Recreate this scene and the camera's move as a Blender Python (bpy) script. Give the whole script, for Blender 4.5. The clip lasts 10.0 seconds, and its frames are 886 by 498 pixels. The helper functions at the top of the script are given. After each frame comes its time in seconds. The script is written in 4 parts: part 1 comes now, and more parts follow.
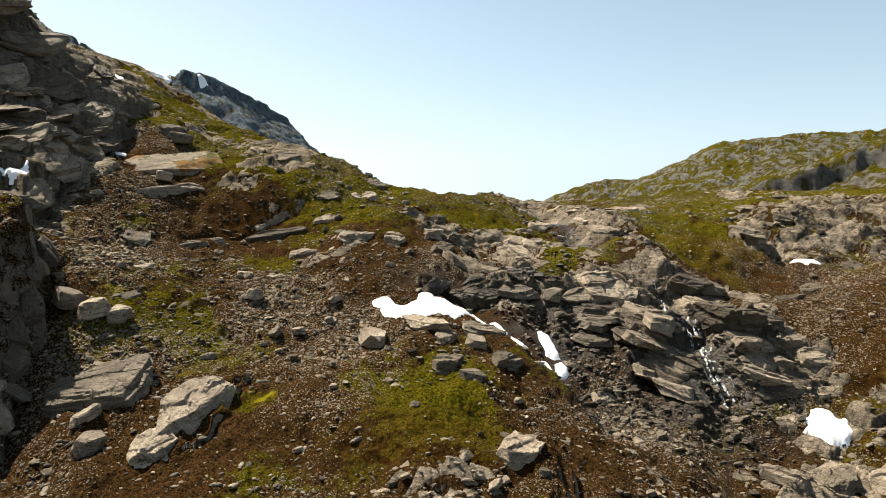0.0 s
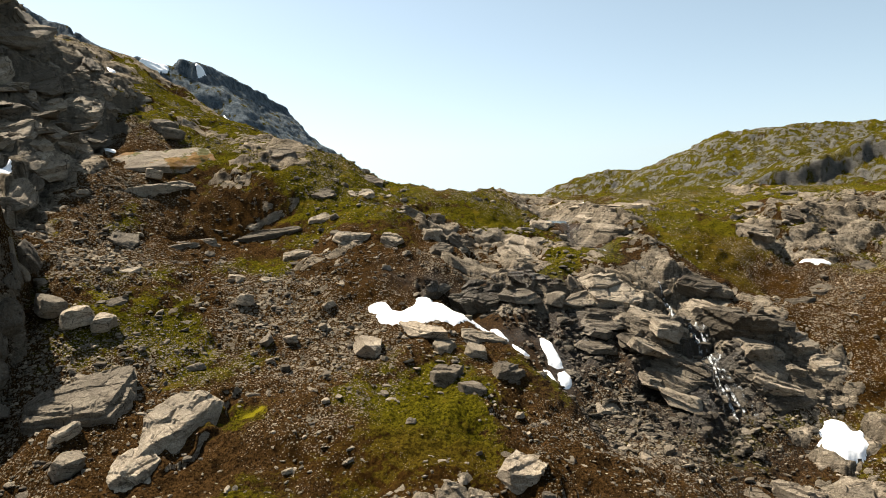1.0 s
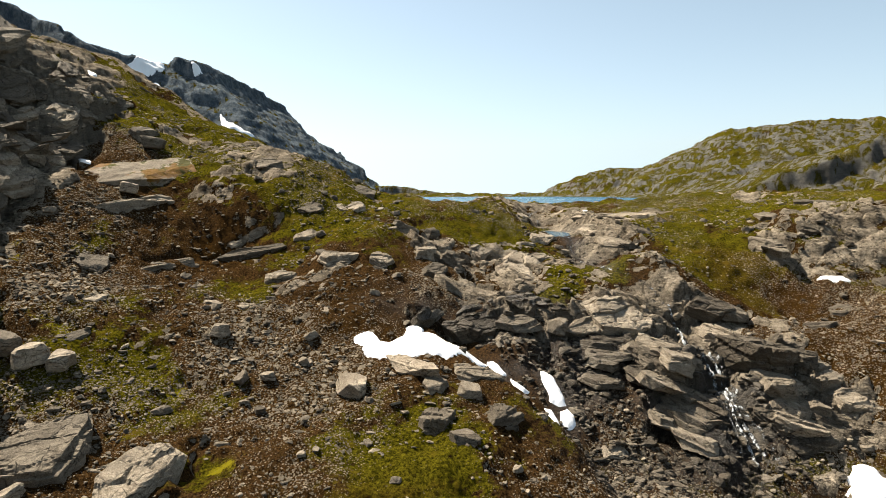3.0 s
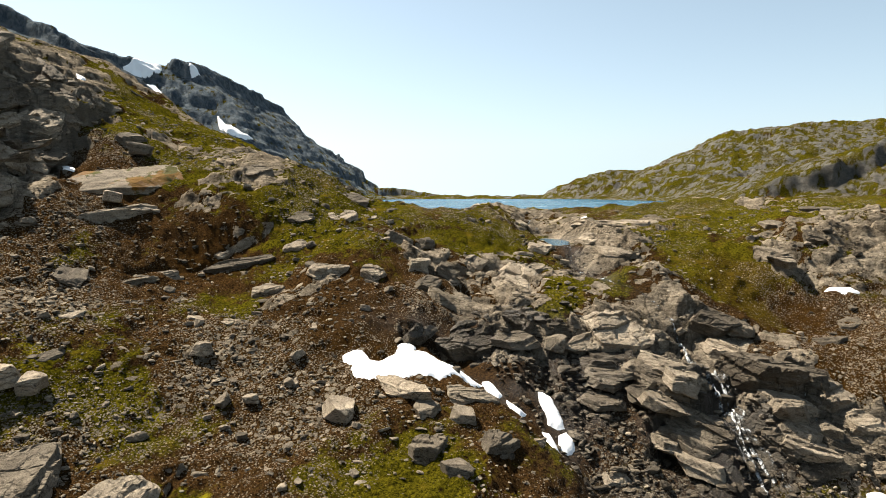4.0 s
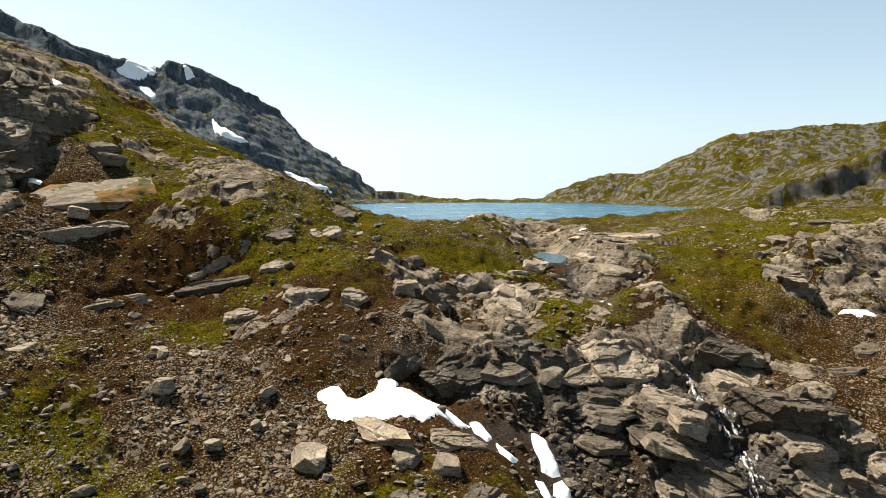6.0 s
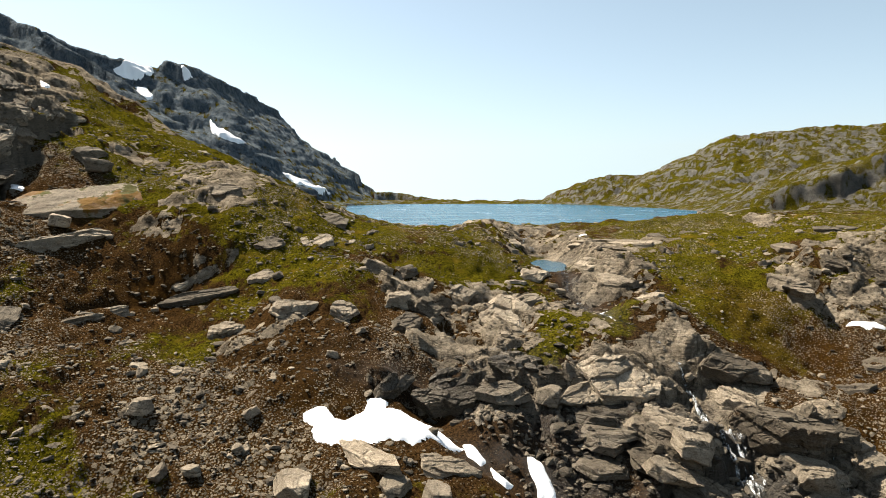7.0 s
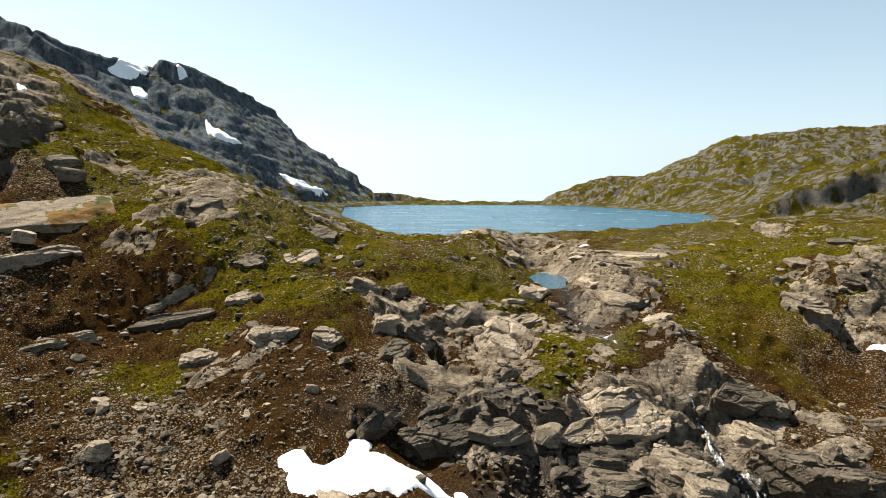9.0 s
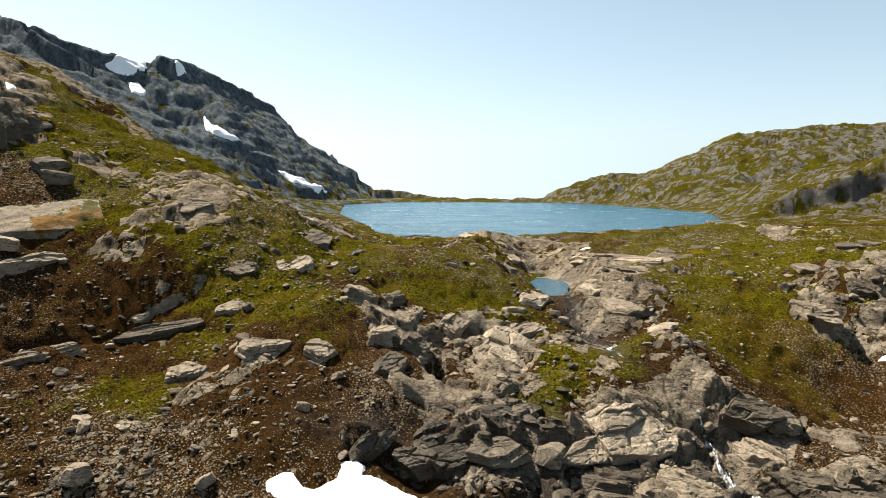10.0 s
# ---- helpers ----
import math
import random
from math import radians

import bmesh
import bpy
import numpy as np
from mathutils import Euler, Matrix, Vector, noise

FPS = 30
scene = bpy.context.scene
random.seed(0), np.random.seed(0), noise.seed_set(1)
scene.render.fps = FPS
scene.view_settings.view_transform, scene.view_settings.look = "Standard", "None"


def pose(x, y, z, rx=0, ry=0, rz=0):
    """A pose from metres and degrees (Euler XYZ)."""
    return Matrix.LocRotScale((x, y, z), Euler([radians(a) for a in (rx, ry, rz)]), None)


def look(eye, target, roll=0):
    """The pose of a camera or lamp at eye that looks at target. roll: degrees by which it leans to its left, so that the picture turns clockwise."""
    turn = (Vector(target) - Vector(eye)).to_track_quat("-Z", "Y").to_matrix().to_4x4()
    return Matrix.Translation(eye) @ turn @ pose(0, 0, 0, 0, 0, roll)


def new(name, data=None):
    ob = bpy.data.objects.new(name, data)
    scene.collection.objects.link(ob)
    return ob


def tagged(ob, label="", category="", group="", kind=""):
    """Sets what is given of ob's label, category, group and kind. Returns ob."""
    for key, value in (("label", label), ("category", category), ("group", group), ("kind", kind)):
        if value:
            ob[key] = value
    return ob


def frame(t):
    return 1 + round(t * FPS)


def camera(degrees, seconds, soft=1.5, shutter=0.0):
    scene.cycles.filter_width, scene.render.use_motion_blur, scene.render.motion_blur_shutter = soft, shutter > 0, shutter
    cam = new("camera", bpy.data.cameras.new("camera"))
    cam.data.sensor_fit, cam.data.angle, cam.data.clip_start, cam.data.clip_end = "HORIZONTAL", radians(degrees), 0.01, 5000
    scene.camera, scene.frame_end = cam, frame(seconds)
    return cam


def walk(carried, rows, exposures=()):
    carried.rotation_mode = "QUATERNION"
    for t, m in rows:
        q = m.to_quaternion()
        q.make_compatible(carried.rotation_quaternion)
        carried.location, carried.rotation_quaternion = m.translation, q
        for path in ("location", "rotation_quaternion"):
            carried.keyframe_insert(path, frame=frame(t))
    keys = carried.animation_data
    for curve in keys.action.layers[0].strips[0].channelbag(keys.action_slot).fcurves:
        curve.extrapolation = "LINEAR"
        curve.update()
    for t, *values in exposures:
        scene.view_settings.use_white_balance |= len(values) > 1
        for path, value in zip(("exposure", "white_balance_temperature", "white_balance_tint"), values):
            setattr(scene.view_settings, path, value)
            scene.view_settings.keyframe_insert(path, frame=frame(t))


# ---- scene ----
cam = camera(68.2, 10.0, soft=0.75)
PATH = [
    (0, (0.00, 0.00, -2.50), (0.00, 99.80, -8.78), 0.00),
    (0.5, (0.21, 2.31, -1.38), (0.14, 102.05, -8.50), -0.04),
    (1, (0.41, 4.88, -0.23), (0.28, 104.57, -8.19), -0.04),
    (1.5, (0.63, 7.22, 0.86), (0.46, 106.86, -7.68), -0.07),
    (2, (1.02, 9.81, 1.99), (0.77, 109.44, -6.64), -0.12),
    (2.5, (1.43, 12.15, 2.94), (1.13, 111.77, -5.69), -0.14),
    (4, (3.05, 19.63, 5.55), (2.69, 119.27, -2.93), -0.15),
    (4.5, (3.60, 21.93, 6.26), (3.23, 121.57, -2.15), -0.15),
    (5, (4.19, 24.31, 7.03), (3.81, 123.96, -1.34), -0.15),
    (5.5, (4.66, 26.49, 7.78), (4.33, 126.14, -0.55), -0.11),
    (7, (6.24, 33.29, 10.02), (5.93, 132.95, 1.70), 0.01),
    (7.5, (6.65, 35.44, 10.76), (6.37, 135.09, 2.43), 0.06),
    (8, (7.00, 37.69, 11.50), (6.73, 137.34, 3.15), 0.09),
    (8.5, (7.30, 39.76, 12.21), (7.00, 139.40, 3.76), 0.11),
    (9, (7.47, 41.98, 12.87), (7.20, 141.62, 4.34), 0.12),
    (9.5, (7.64, 44.00, 13.63), (7.36, 143.62, 4.96), 0.17),
    (10, (7.87, 46.21, 14.57), (7.54, 145.79, 5.39), 0.19),
]
walk(cam, [(t, look(eye, target, roll)) for t, eye, target, roll in PATH])

# ---------------------------------------------------------------- sky and sun
SUN_LEFT, SUN_UP = 54.0, 54.0
world = bpy.data.worlds.new("sky")
scene.world = world
world.use_nodes = True
wn, wl = world.node_tree.nodes, world.node_tree.links
wn.clear()
w_out, w_bg = wn.new("ShaderNodeOutputWorld"), wn.new("ShaderNodeBackground")
w_sky, w_tc = wn.new("ShaderNodeTexSky"), wn.new("ShaderNodeTexCoord")
w_sep, w_join, w_max = wn.new("ShaderNodeSeparateXYZ"), wn.new("ShaderNodeCombineXYZ"), wn.new("ShaderNodeMath")
w_max.operation = "MAXIMUM"
w_max.inputs[1].default_value = 0.07
w_sky.sky_type = "NISHITA"
w_sky.sun_disc = False
w_sky.sun_elevation, w_sky.sun_rotation = radians(SUN_UP), radians(-SUN_LEFT)
w_sky.altitude, w_sky.air_density, w_sky.dust_density, w_sky.ozone_density = 900, 0.9, 2.0, 1.0
w_bg.inputs["Strength"].default_value = 0.055
wl.new(w_tc.outputs["Generated"], w_sep.inputs[0])
wl.new(w_sep.outputs["X"], w_join.inputs["X"])
wl.new(w_sep.outputs["Y"], w_join.inputs["Y"])
wl.new(w_sep.outputs["Z"], w_max.inputs[0])
wl.new(w_max.outputs[0], w_join.inputs["Z"])
wl.new(w_join.outputs[0], w_sky.inputs["Vector"])
w_tone = wn.new("ShaderNodeHueSaturation")
w_tone.inputs["Hue"].default_value, w_tone.inputs["Saturation"].default_value, w_tone.inputs["Value"].default_value = 0.476, 0.68, 1.1
wl.new(w_sky.outputs[0], w_tone.inputs["Color"])
wl.new(w_tone.outputs[0], w_bg.inputs["Color"])
wl.new(w_bg.outputs[0], w_out.inputs["Surface"])
sun = new("sun", bpy.data.lights.new("sun", "SUN"))
sun.data.energy, sun.data.angle, sun.data.color = 5.0, radians(0.53), (1.0, 0.91, 0.77)
sun_way = Vector((-math.sin(radians(SUN_LEFT)) * math.cos(radians(SUN_UP)), math.cos(radians(SUN_LEFT)) * math.cos(radians(SUN_UP)), math.sin(radians(SUN_UP))))
sun.matrix_world = look(sun_way * 300, (0, 0, 0))
scene.view_settings.exposure = 1.55

# ---------------------------------------------------------------- materials
class Nodes:
    """A short hand for building node materials."""

    def __init__(self, name):
        self.mat = bpy.data.materials.new(name)
        self.mat.use_nodes = True
        self.n, self.l = self.mat.node_tree.nodes, self.mat.node_tree.links
        self.n.clear()
        self.out = self.n.new("ShaderNodeOutputMaterial")
        self.bsdf = self.n.new("ShaderNodeBsdfPrincipled")
        self.l.new(self.bsdf.outputs[0], self.out.inputs["Surface"])
        self.co = self.n.new("ShaderNodeTexCoord").outputs["Object"]

    def put(self, socket, value):
        if hasattr(value, "is_linked") or isinstance(value, bpy.types.NodeSocket):
            self.l.new(value, socket)
        elif isinstance(value, tuple) and len(value) == 3 and socket.type == "RGBA":
            socket.default_value = (*value, 1)
        else:
            socket.default_value = value

    def noise(self, scale, detail=4, rough=0.55, co=None, stretch=None, distort=0.0):
        node = self.n.new("ShaderNodeTexNoise")
        node.inputs["Scale"].default_value, node.inputs["Detail"].default_value = scale, detail
        node.inputs["Roughness"].default_value, node.inputs["Distortion"].default_value = rough, distort
        co = co or self.co
        if stretch:
            m = self.n.new("ShaderNodeMapping")
            m.inputs["Scale"].default_value = stretch[0]
            m.inputs["Rotation"].default_value = stretch[1]
            self.l.new(co, m.inputs[0])
            co = m.outputs[0]
        self.l.new(co, node.inputs["Vector"])
        return node.outputs["Fac"]

    def cells(self, scale, feature="F1", what="Distance", co=None, random=1.0):
        node = self.n.new("ShaderNodeTexVoronoi")
        node.feature = feature
        node.inputs["Scale"].default_value = scale
        node.inputs["Randomness"].default_value = random
        self.l.new(co or self.co, node.inputs["Vector"])
        return node.outputs[what]

    def math(self, op, a, b=0.0, clamp=False):
        node = self.n.new("ShaderNodeMath")
        node.operation, node.use_clamp = op, clamp
        self.put(node.inputs[0], a)
        self.put(node.inputs[1], b)
        return node.outputs[0]

    def step(self, value, a, b, lo=0.0, hi=1.0):
        node = self.n.new("ShaderNodeMapRange")
        node.interpolation_type = "SMOOTHSTEP"
        for key, v in (("Value", value), ("From Min", a), ("From Max", b), ("To Min", lo), ("To Max", hi)):
            self.put(node.inputs[key], v)
        return node.outputs[0]

    def mix(self, fac, a, b, blend="MIX"):
        node = self.n.new("ShaderNodeMix")
        node.data_type, node.blend_type = "RGBA", blend
        self.put(node.inputs[0], fac)
        self.put(node.inputs[6], a)
        self.put(node.inputs[7], b)
        return node.outputs[2]

    def attribute(self, name):
        node = self.n.new("ShaderNodeAttribute")
        node.attribute_name = name
        return node.outputs["Fac"]

    def island(self):
        return self.n.new("ShaderNodeNewGeometry").outputs["Random Per Island"]

    def each(self):
        return self.n.new("ShaderNodeObjectInfo").outputs["Random"]

    def bump(self, height, strength, distance, under=None):
        node = self.n.new("ShaderNodeBump")
        node.inputs["Strength"].default_value, node.inputs["Distance"].default_value = strength, distance
        self.put(node.inputs["Height"], height)
        if under is not None:
            self.l.new(under, node.inputs["Normal"])
        return node.outputs[0]

    def done(self, colour, roughness=0.9, normal=None, **more):
        self.put(self.bsdf.inputs["Base Color"], colour)
        self.put(self.bsdf.inputs["Roughness"], roughness)
        if normal is not None:
            self.l.new(normal, self.bsdf.inputs["Normal"])
        for key, value in more.items():
            self.put(self.bsdf.inputs[{"ior": "IOR", "specular": "Specular IOR Level"}[key]], value)
        return self.mat


def rock_look(k):
    """Grey-beige gneiss: bands, lichen, dark weathering and cracks. Returns a colour and a relief."""
    broad = k.noise(0.16, 5, 0.6)
    bands = k.noise(0.9, 7, 0.7, stretch=((0.3, 0.55, 2.6), (0.35, 0.2, 0.5)), distort=0.5)
    grain = k.noise(5.0, 6, 0.8)
    colour = k.mix(k.step(broad, 0.35, 0.65), (0.225, 0.183, 0.134), (0.42, 0.348, 0.258))
    colour = k.mix(k.math("MULTIPLY", k.step(bands, 0.46, 0.66), 0.75), colour, (0.138, 0.104, 0.072))
    colour = k.mix(k.math("MULTIPLY", k.step(grain, 0.48, 0.68), 0.6), colour, (0.53, 0.46, 0.36))
    colour = k.mix(k.math("MULTIPLY", k.step(grain, 0.5, 0.34), 0.6), colour, (0.06, 0.052, 0.042))
    lichen_shade = k.noise(1.3, 7, 0.8)
    colour = k.mix(k.math("MULTIPLY", k.step(lichen_shade, 0.5, 0.62), 0.42), colour, (0.1, 0.086, 0.045))
    warp = k.n.new("ShaderNodeTexNoise")
    warp.inputs["Scale"].default_value, warp.inputs["Detail"].default_value = 0.5, 5
    k.l.new(k.co, warp.inputs["Vector"])
    add = k.n.new("ShaderNodeVectorMath")
    add.operation = "MULTIPLY_ADD"
    add.inputs[1].default_value = (2.2, 2.2, 2.2)
    k.l.new(warp.outputs["Color"], add.inputs[0])
    k.l.new(k.co, add.inputs[2])
    flat = k.n.new("ShaderNodeMapping")
    flat.inputs["Scale"].default_value = (0.8, 0.9, 2.4)
    flat.inputs["Rotation"].default_value = (0.12, 0.25, 0.5)
    k.l.new(add.outputs[0], flat.inputs[0])
    wide = k.step(k.cells(0.42, "DISTANCE_TO_EDGE", co=flat.outputs[0]), 0.0, 0.05)
    thin = k.step(k.cells(1.3, "DISTANCE_TO_EDGE", co=flat.outputs[0]), 0.0, 0.06)
    crack = k.math("MULTIPLY", wide, k.math("ADD", k.math("MULTIPLY", thin, 0.5), 0.5))
    shown = k.step(k.noise(0.35, 5, 0.65), 0.48, 0.62)
    colour = k.mix(k.math("MULTIPLY", k.math("SUBTRACT", 1.0, crack), k.math("MULTIPLY", shown, 0.85)), colour, (0.035, 0.028, 0.02))
    relief = k.math("ADD", k.math("MULTIPLY", bands, 0.9), k.math("MULTIPLY", grain, 0.35))
    relief = k.math("ADD", relief, k.math("MULTIPLY", crack, 0.5))
    return colour, relief


def mat_ground():
    k = Nodes("mountain_ground")
    rock, rock_relief = rock_look(k)
    plate = k.n.new("ShaderNodeHueSaturation")
    k.put(plate.inputs["Value"], k.step(k.attribute("tone"), 0.0, 1.0, 0.4, 1.02))
    k.put(plate.inputs["Color"], rock)
    rock = k.mix(k.math("MULTIPLY", k.attribute("joint"), 0.85), plate.outputs[0], (0.03, 0.024, 0.016))
    wob = k.math("MULTIPLY", k.math("SUBTRACT", k.noise(0.45, 7, 0.72), 0.5), 1.1)
    fine = k.noise(3.2, 5, 0.75)
    wob = k.math("ADD", wob, k.math("MULTIPLY", k.math("SUBTRACT", fine, 0.5), 0.6))
    is_rock = k.step(k.math("ADD", k.attribute("rock"), wob), k.step(k.attribute("far"), 0, 1, 0.44, 0.25), k.step(k.attribute("far"), 0, 1, 0.52, 0.7))
    is_grass = k.step(k.math("ADD", k.attribute("grass"), wob), 0.30, 0.55)
    is_moss = k.step(k.math("ADD", k.attribute("moss"), wob), 0.50, 0.75)
    is_rust = k.step(k.math("ADD", k.attribute("rust"), wob), 0.25, 0.8)
    tuft = k.noise(2.3, 7, 0.8)
    grass = k.mix(k.step(tuft, 0.38, 0.66), (0.011, 0.0105, 0.0014), (0.112, 0.094, 0.0068))
    grass = k.mix(k.step(k.noise(0.17, 5, 0.65), 0.54, 0.74), grass, (0.098, 0.066, 0.008))
    grass = k.mix(k.math("MULTIPLY", is_rust, 0.65), grass, k.mix(k.step(tuft, 0.35, 0.7), (0.024, 0.014, 0.003), (0.088, 0.052, 0.009)))
    soil = k.mix(k.step(fine, 0.36, 0.66), (0.008, 0.0045, 0.002), (0.072, 0.039, 0.0145))
    soil = k.mix(is_rust, soil, k.mix(k.step(tuft, 0.35, 0.7), (0.017, 0.0085, 0.0024), (0.06, 0.03, 0.0075)))
    pebble, tint = k.cells(3.0, "F1", "Distance"), k.cells(3.0, "F1", "Color")
    large, large_tint = k.cells(0.95, "F1", "Distance"), k.cells(0.95, "F1", "Color")
    stone = k.mix(tint, (0.03, 0.024, 0.017), (0.29, 0.24, 0.175))
    stone = k.mix(k.math("MULTIPLY", k.step(fine, 0.55, 0.4), 0.5), stone, (0.05, 0.042, 0.032))
    block = k.mix(large_tint, (0.08, 0.065, 0.047), (0.36, 0.3, 0.22))
    block = k.mix(k.math("MULTIPLY", k.step(fine, 0.55, 0.4), 0.55), block, (0.06, 0.05, 0.038))
    many = k.math("ADD", k.attribute("stones"), k.math("MULTIPLY", k.math("SUBTRACT", k.noise(0.35, 6, 0.75), 0.5), 1.5))
    size = k.math("MULTIPLY", k.step(many, 0.1, 1.0), 0.46)
    is_stone = k.step(k.math("SUBTRACT", size, pebble), 0.0, 0.04)
    cover = k.mix(is_grass, soil, grass)
    cover = k.mix(is_moss, cover, k.mix(tuft, (0.09, 0.08, 0.004), (0.23, 0.19, 0.012)))
    cover = k.mix(is_stone, cover, stone)
    is_block = k.step(k.math("SUBTRACT", k.math("MULTIPLY", k.step(many, 0.45, 1.3), 0.5), k.math("ADD", large, k.math("MULTIPLY", fine, 0.12))), -0.05, 0.0)
    cover = k.mix(is_block, cover, block)
    # Far rock turns bluish: the haze of distance is put into its slate colour.
    rock = k.mix(k.attribute("haze_slate"), rock, k.mix(k.step(k.noise(0.16, 10, 0.8, stretch=((1.3, 1.3, 0.45), (0, 0.2, 0))), 0.42, 0.58), (0.062, 0.082, 0.102), (0.16, 0.182, 0.198)))
    blotch = k.math("MULTIPLY", k.step(k.noise(0.3, 7, 0.8), 0.5, 0.62), k.math("MULTIPLY", k.attribute("far"), 0.45))
    rock = k.mix(blotch, rock, (0.07, 0.066, 0.05))
    # The cliffs' shade is put into the rock colour together with dark lichen.
    darkened = k.step(k.math("ADD", k.attribute("lichen_shade"), wob), 0.35, 0.75)
    rock = k.mix(k.math("MULTIPLY", darkened, 0.6), rock, k.mix(fine, (0.04, 0.036, 0.03), (0.16, 0.145, 0.12)))
    colour = k.mix(is_rock, cover, rock)
    # Darkens soaked rock, and also paints in the shade of gully and hollows.
    dark = k.attribute("wet_shade")
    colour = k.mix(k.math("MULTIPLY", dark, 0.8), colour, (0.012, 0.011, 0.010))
    turf = k.math("ADD", k.math("MULTIPLY", tuft, 0.9), k.math("ADD", k.math("MULTIPLY", is_stone, 0.45), k.math("MULTIPLY", is_block, 0.8)))
    relief = k.n.new("ShaderNodeMix")
    for socket, v in zip((relief.inputs[0], relief.inputs[2], relief.inputs[3]), (is_rock, turf, rock_relief)):
        k.put(socket, v)
    rough = k.step(dark, 0, 1, 0.95, 0.4)
    crag = k.math("MULTIPLY", k.noise(0.2, 9, 0.75, stretch=((1.0, 1.0, 2.2), (0.1, 0.3, 0))), k.attribute("far"))
    return k.done(colour, rough, k.bump(relief.outputs[0], 1.0, 0.6, k.bump(crag, 1.0, 2.6)), specular=k.math("MULTIPLY", dark, 0.25))


def mat_rock(name, light=1.0, moss=False, rough=0.9):
    k = Nodes(name)
    colour, relief = rock_look(k)
    if moss:
        turf = k.step(k.noise(0.16, 6, 0.7), 0.53, 0.58)
        colour = k.mix(turf, colour, k.mix(k.noise(2.0, 6, 0.8), (0.03, 0.03, 0.004), (0.12, 0.11, 0.01)))
        orange = k.step(k.noise(0.11, 5, 0.65), 0.54, 0.6)
        colour = k.mix(k.math("MULTIPLY", orange, 0.75), colour, (0.23, 0.105, 0.012))
    vary = k.step(k.math("FRACT", k.math("ADD", k.each(), k.island())), 0, 1, 0.45 * light, 1.3 * light)
    hsv = k.n.new("ShaderNodeHueSaturation")
    k.put(hsv.inputs["Value"], vary)
    k.put(hsv.inputs["Color"], colour)
    return k.done(hsv.outputs[0], rough, k.bump(relief, 1.0, 0.2), specular=0.12)


def mat_snow():
    k = Nodes("old_snow")
    dirt = k.noise(1.4, 6, 0.7)
    colour = k.mix(k.math("MULTIPLY", k.step(dirt, 0.6, 0.8), 0.5), (0.86, 0.87, 0.88), (0.55, 0.52, 0.47))
    return k.done(colour, 0.6, k.bump(k.noise(1.1, 5, 0.6), 0.5, 0.2))


def mat_lake():
    k = Nodes("lake_water")
    wind = k.noise(0.02, 4, 0.6, stretch=((1.0, 2.5, 1.0), (0, 0, 0.2)))
    colour = k.mix(k.step(wind, 0.35, 0.65), (0.006, 0.056, 0.1), (0.01, 0.08, 0.124))
    waves = k.noise(0.8, 5, 0.65, stretch=((1.0, 1.6, 1.0), (0, 0, 0.4)))
    return k.done(colour, k.step(wind, 0.3, 0.7, 0.28, 0.16), k.bump(waves, 1.0, 0.9), ior=1.33)


def mat_pool():
    k = Nodes("pool_water")
    return k.done((0.013, 0.055, 0.085), 0.16, k.bump(k.noise(1.0, 5, 0.65), 0.6, 0.3), ior=1.33)


def mat_stream():
    k = Nodes("stream_water")
    foam = k.noise(1.0, 7, 0.75)
    white = k.step(k.math("ADD", k.attribute("foam"), k.math("MULTIPLY", k.math("SUBTRACT", foam, 0.5), 2.0)), 0.42, 0.85)
    colour = k.mix(white, (0.012, 0.013, 0.012), (0.66, 0.69, 0.71))
    k.put(k.bsdf.inputs["Alpha"], k.step(white, 0, 1, 0.22, 0.88))
    return k.done(colour, k.step(white, 0, 1, 0.08, 0.6), k.bump(foam, 0.6, 0.15), ior=1.33)


M_GROUND, M_ROCK, M_STONE = mat_ground(), mat_rock("slab_rock", 0.74), mat_rock("loose_stone", 0.58)
M_BROWN = mat_rock("brown_rock", 0.58)
# M_DARK and M_WET_SHADE carry the shade of cliffs and hollows in their colour.
M_MOSSY, M_DARK, M_WET_SHADE = mat_rock("mossy_slab", 1.1, True), mat_rock("shade_dark_rock", 0.62), mat_rock("wet_shade_rock", 0.3, False, 0.35)
M_SNOW, M_LAKE, M_STREAM, M_POOL = mat_snow(), mat_lake(), mat_stream(), mat_pool()

# ---------------------------------------------------------------- ground shape
def hash2(ix, iy, seed):
    """A repeatable number from 0 to 1 for every whole-numbered cell."""
    with np.errstate(over="ignore"):
        h = ix.astype(np.int64) * 374761393 + iy.astype(np.int64) * 668265263 + seed * 1442695041
        h = (h ^ (h >> 13)) * 1274126177
        h = h ^ (h >> 16)
    return (h & 0xFFFFFF).astype(float) / 0xFFFFFF


def value_noise(x, y, seed):
    """Smooth noise from -1 to 1 with cells one unit wide."""
    x, y = np.asarray(x, float), np.asarray(y, float)
    ix, iy = np.floor(x), np.floor(y)
    u, v = x - ix, y - iy
    u, v = u * u * u * (u * (u * 6 - 15) + 10), v * v * v * (v * (v * 6 - 15) + 10)
    a, b = hash2(ix, iy, seed), hash2(ix + 1, iy, seed)
    c, d = hash2(ix, iy + 1, seed), hash2(ix + 1, iy + 1, seed)
    return 2 * (a + (b - a) * u + (c - a) * v + (a - b - c + d) * u * v) - 1


def fractal(x, y, size, octaves, seed, gain=0.5):
    total, weight = 0.0, 1.0
    c, s = math.cos(0.6), math.sin(0.6)
    x, y = np.asarray(x, float) / size, np.asarray(y, float) / size
    for n in range(octaves):
        total = total + weight * value_noise(x, y, seed + n * 17)
        weight *= gain
        x, y = (c * x - s * y) * 2.03 + 11.3, (s * x + c * y) * 2.03 - 7.7
    return total


def ramp(v, a, b):
    t = np.clip((v - a) / (b - a), 0, 1)
    return t * t * (3 - 2 * t)


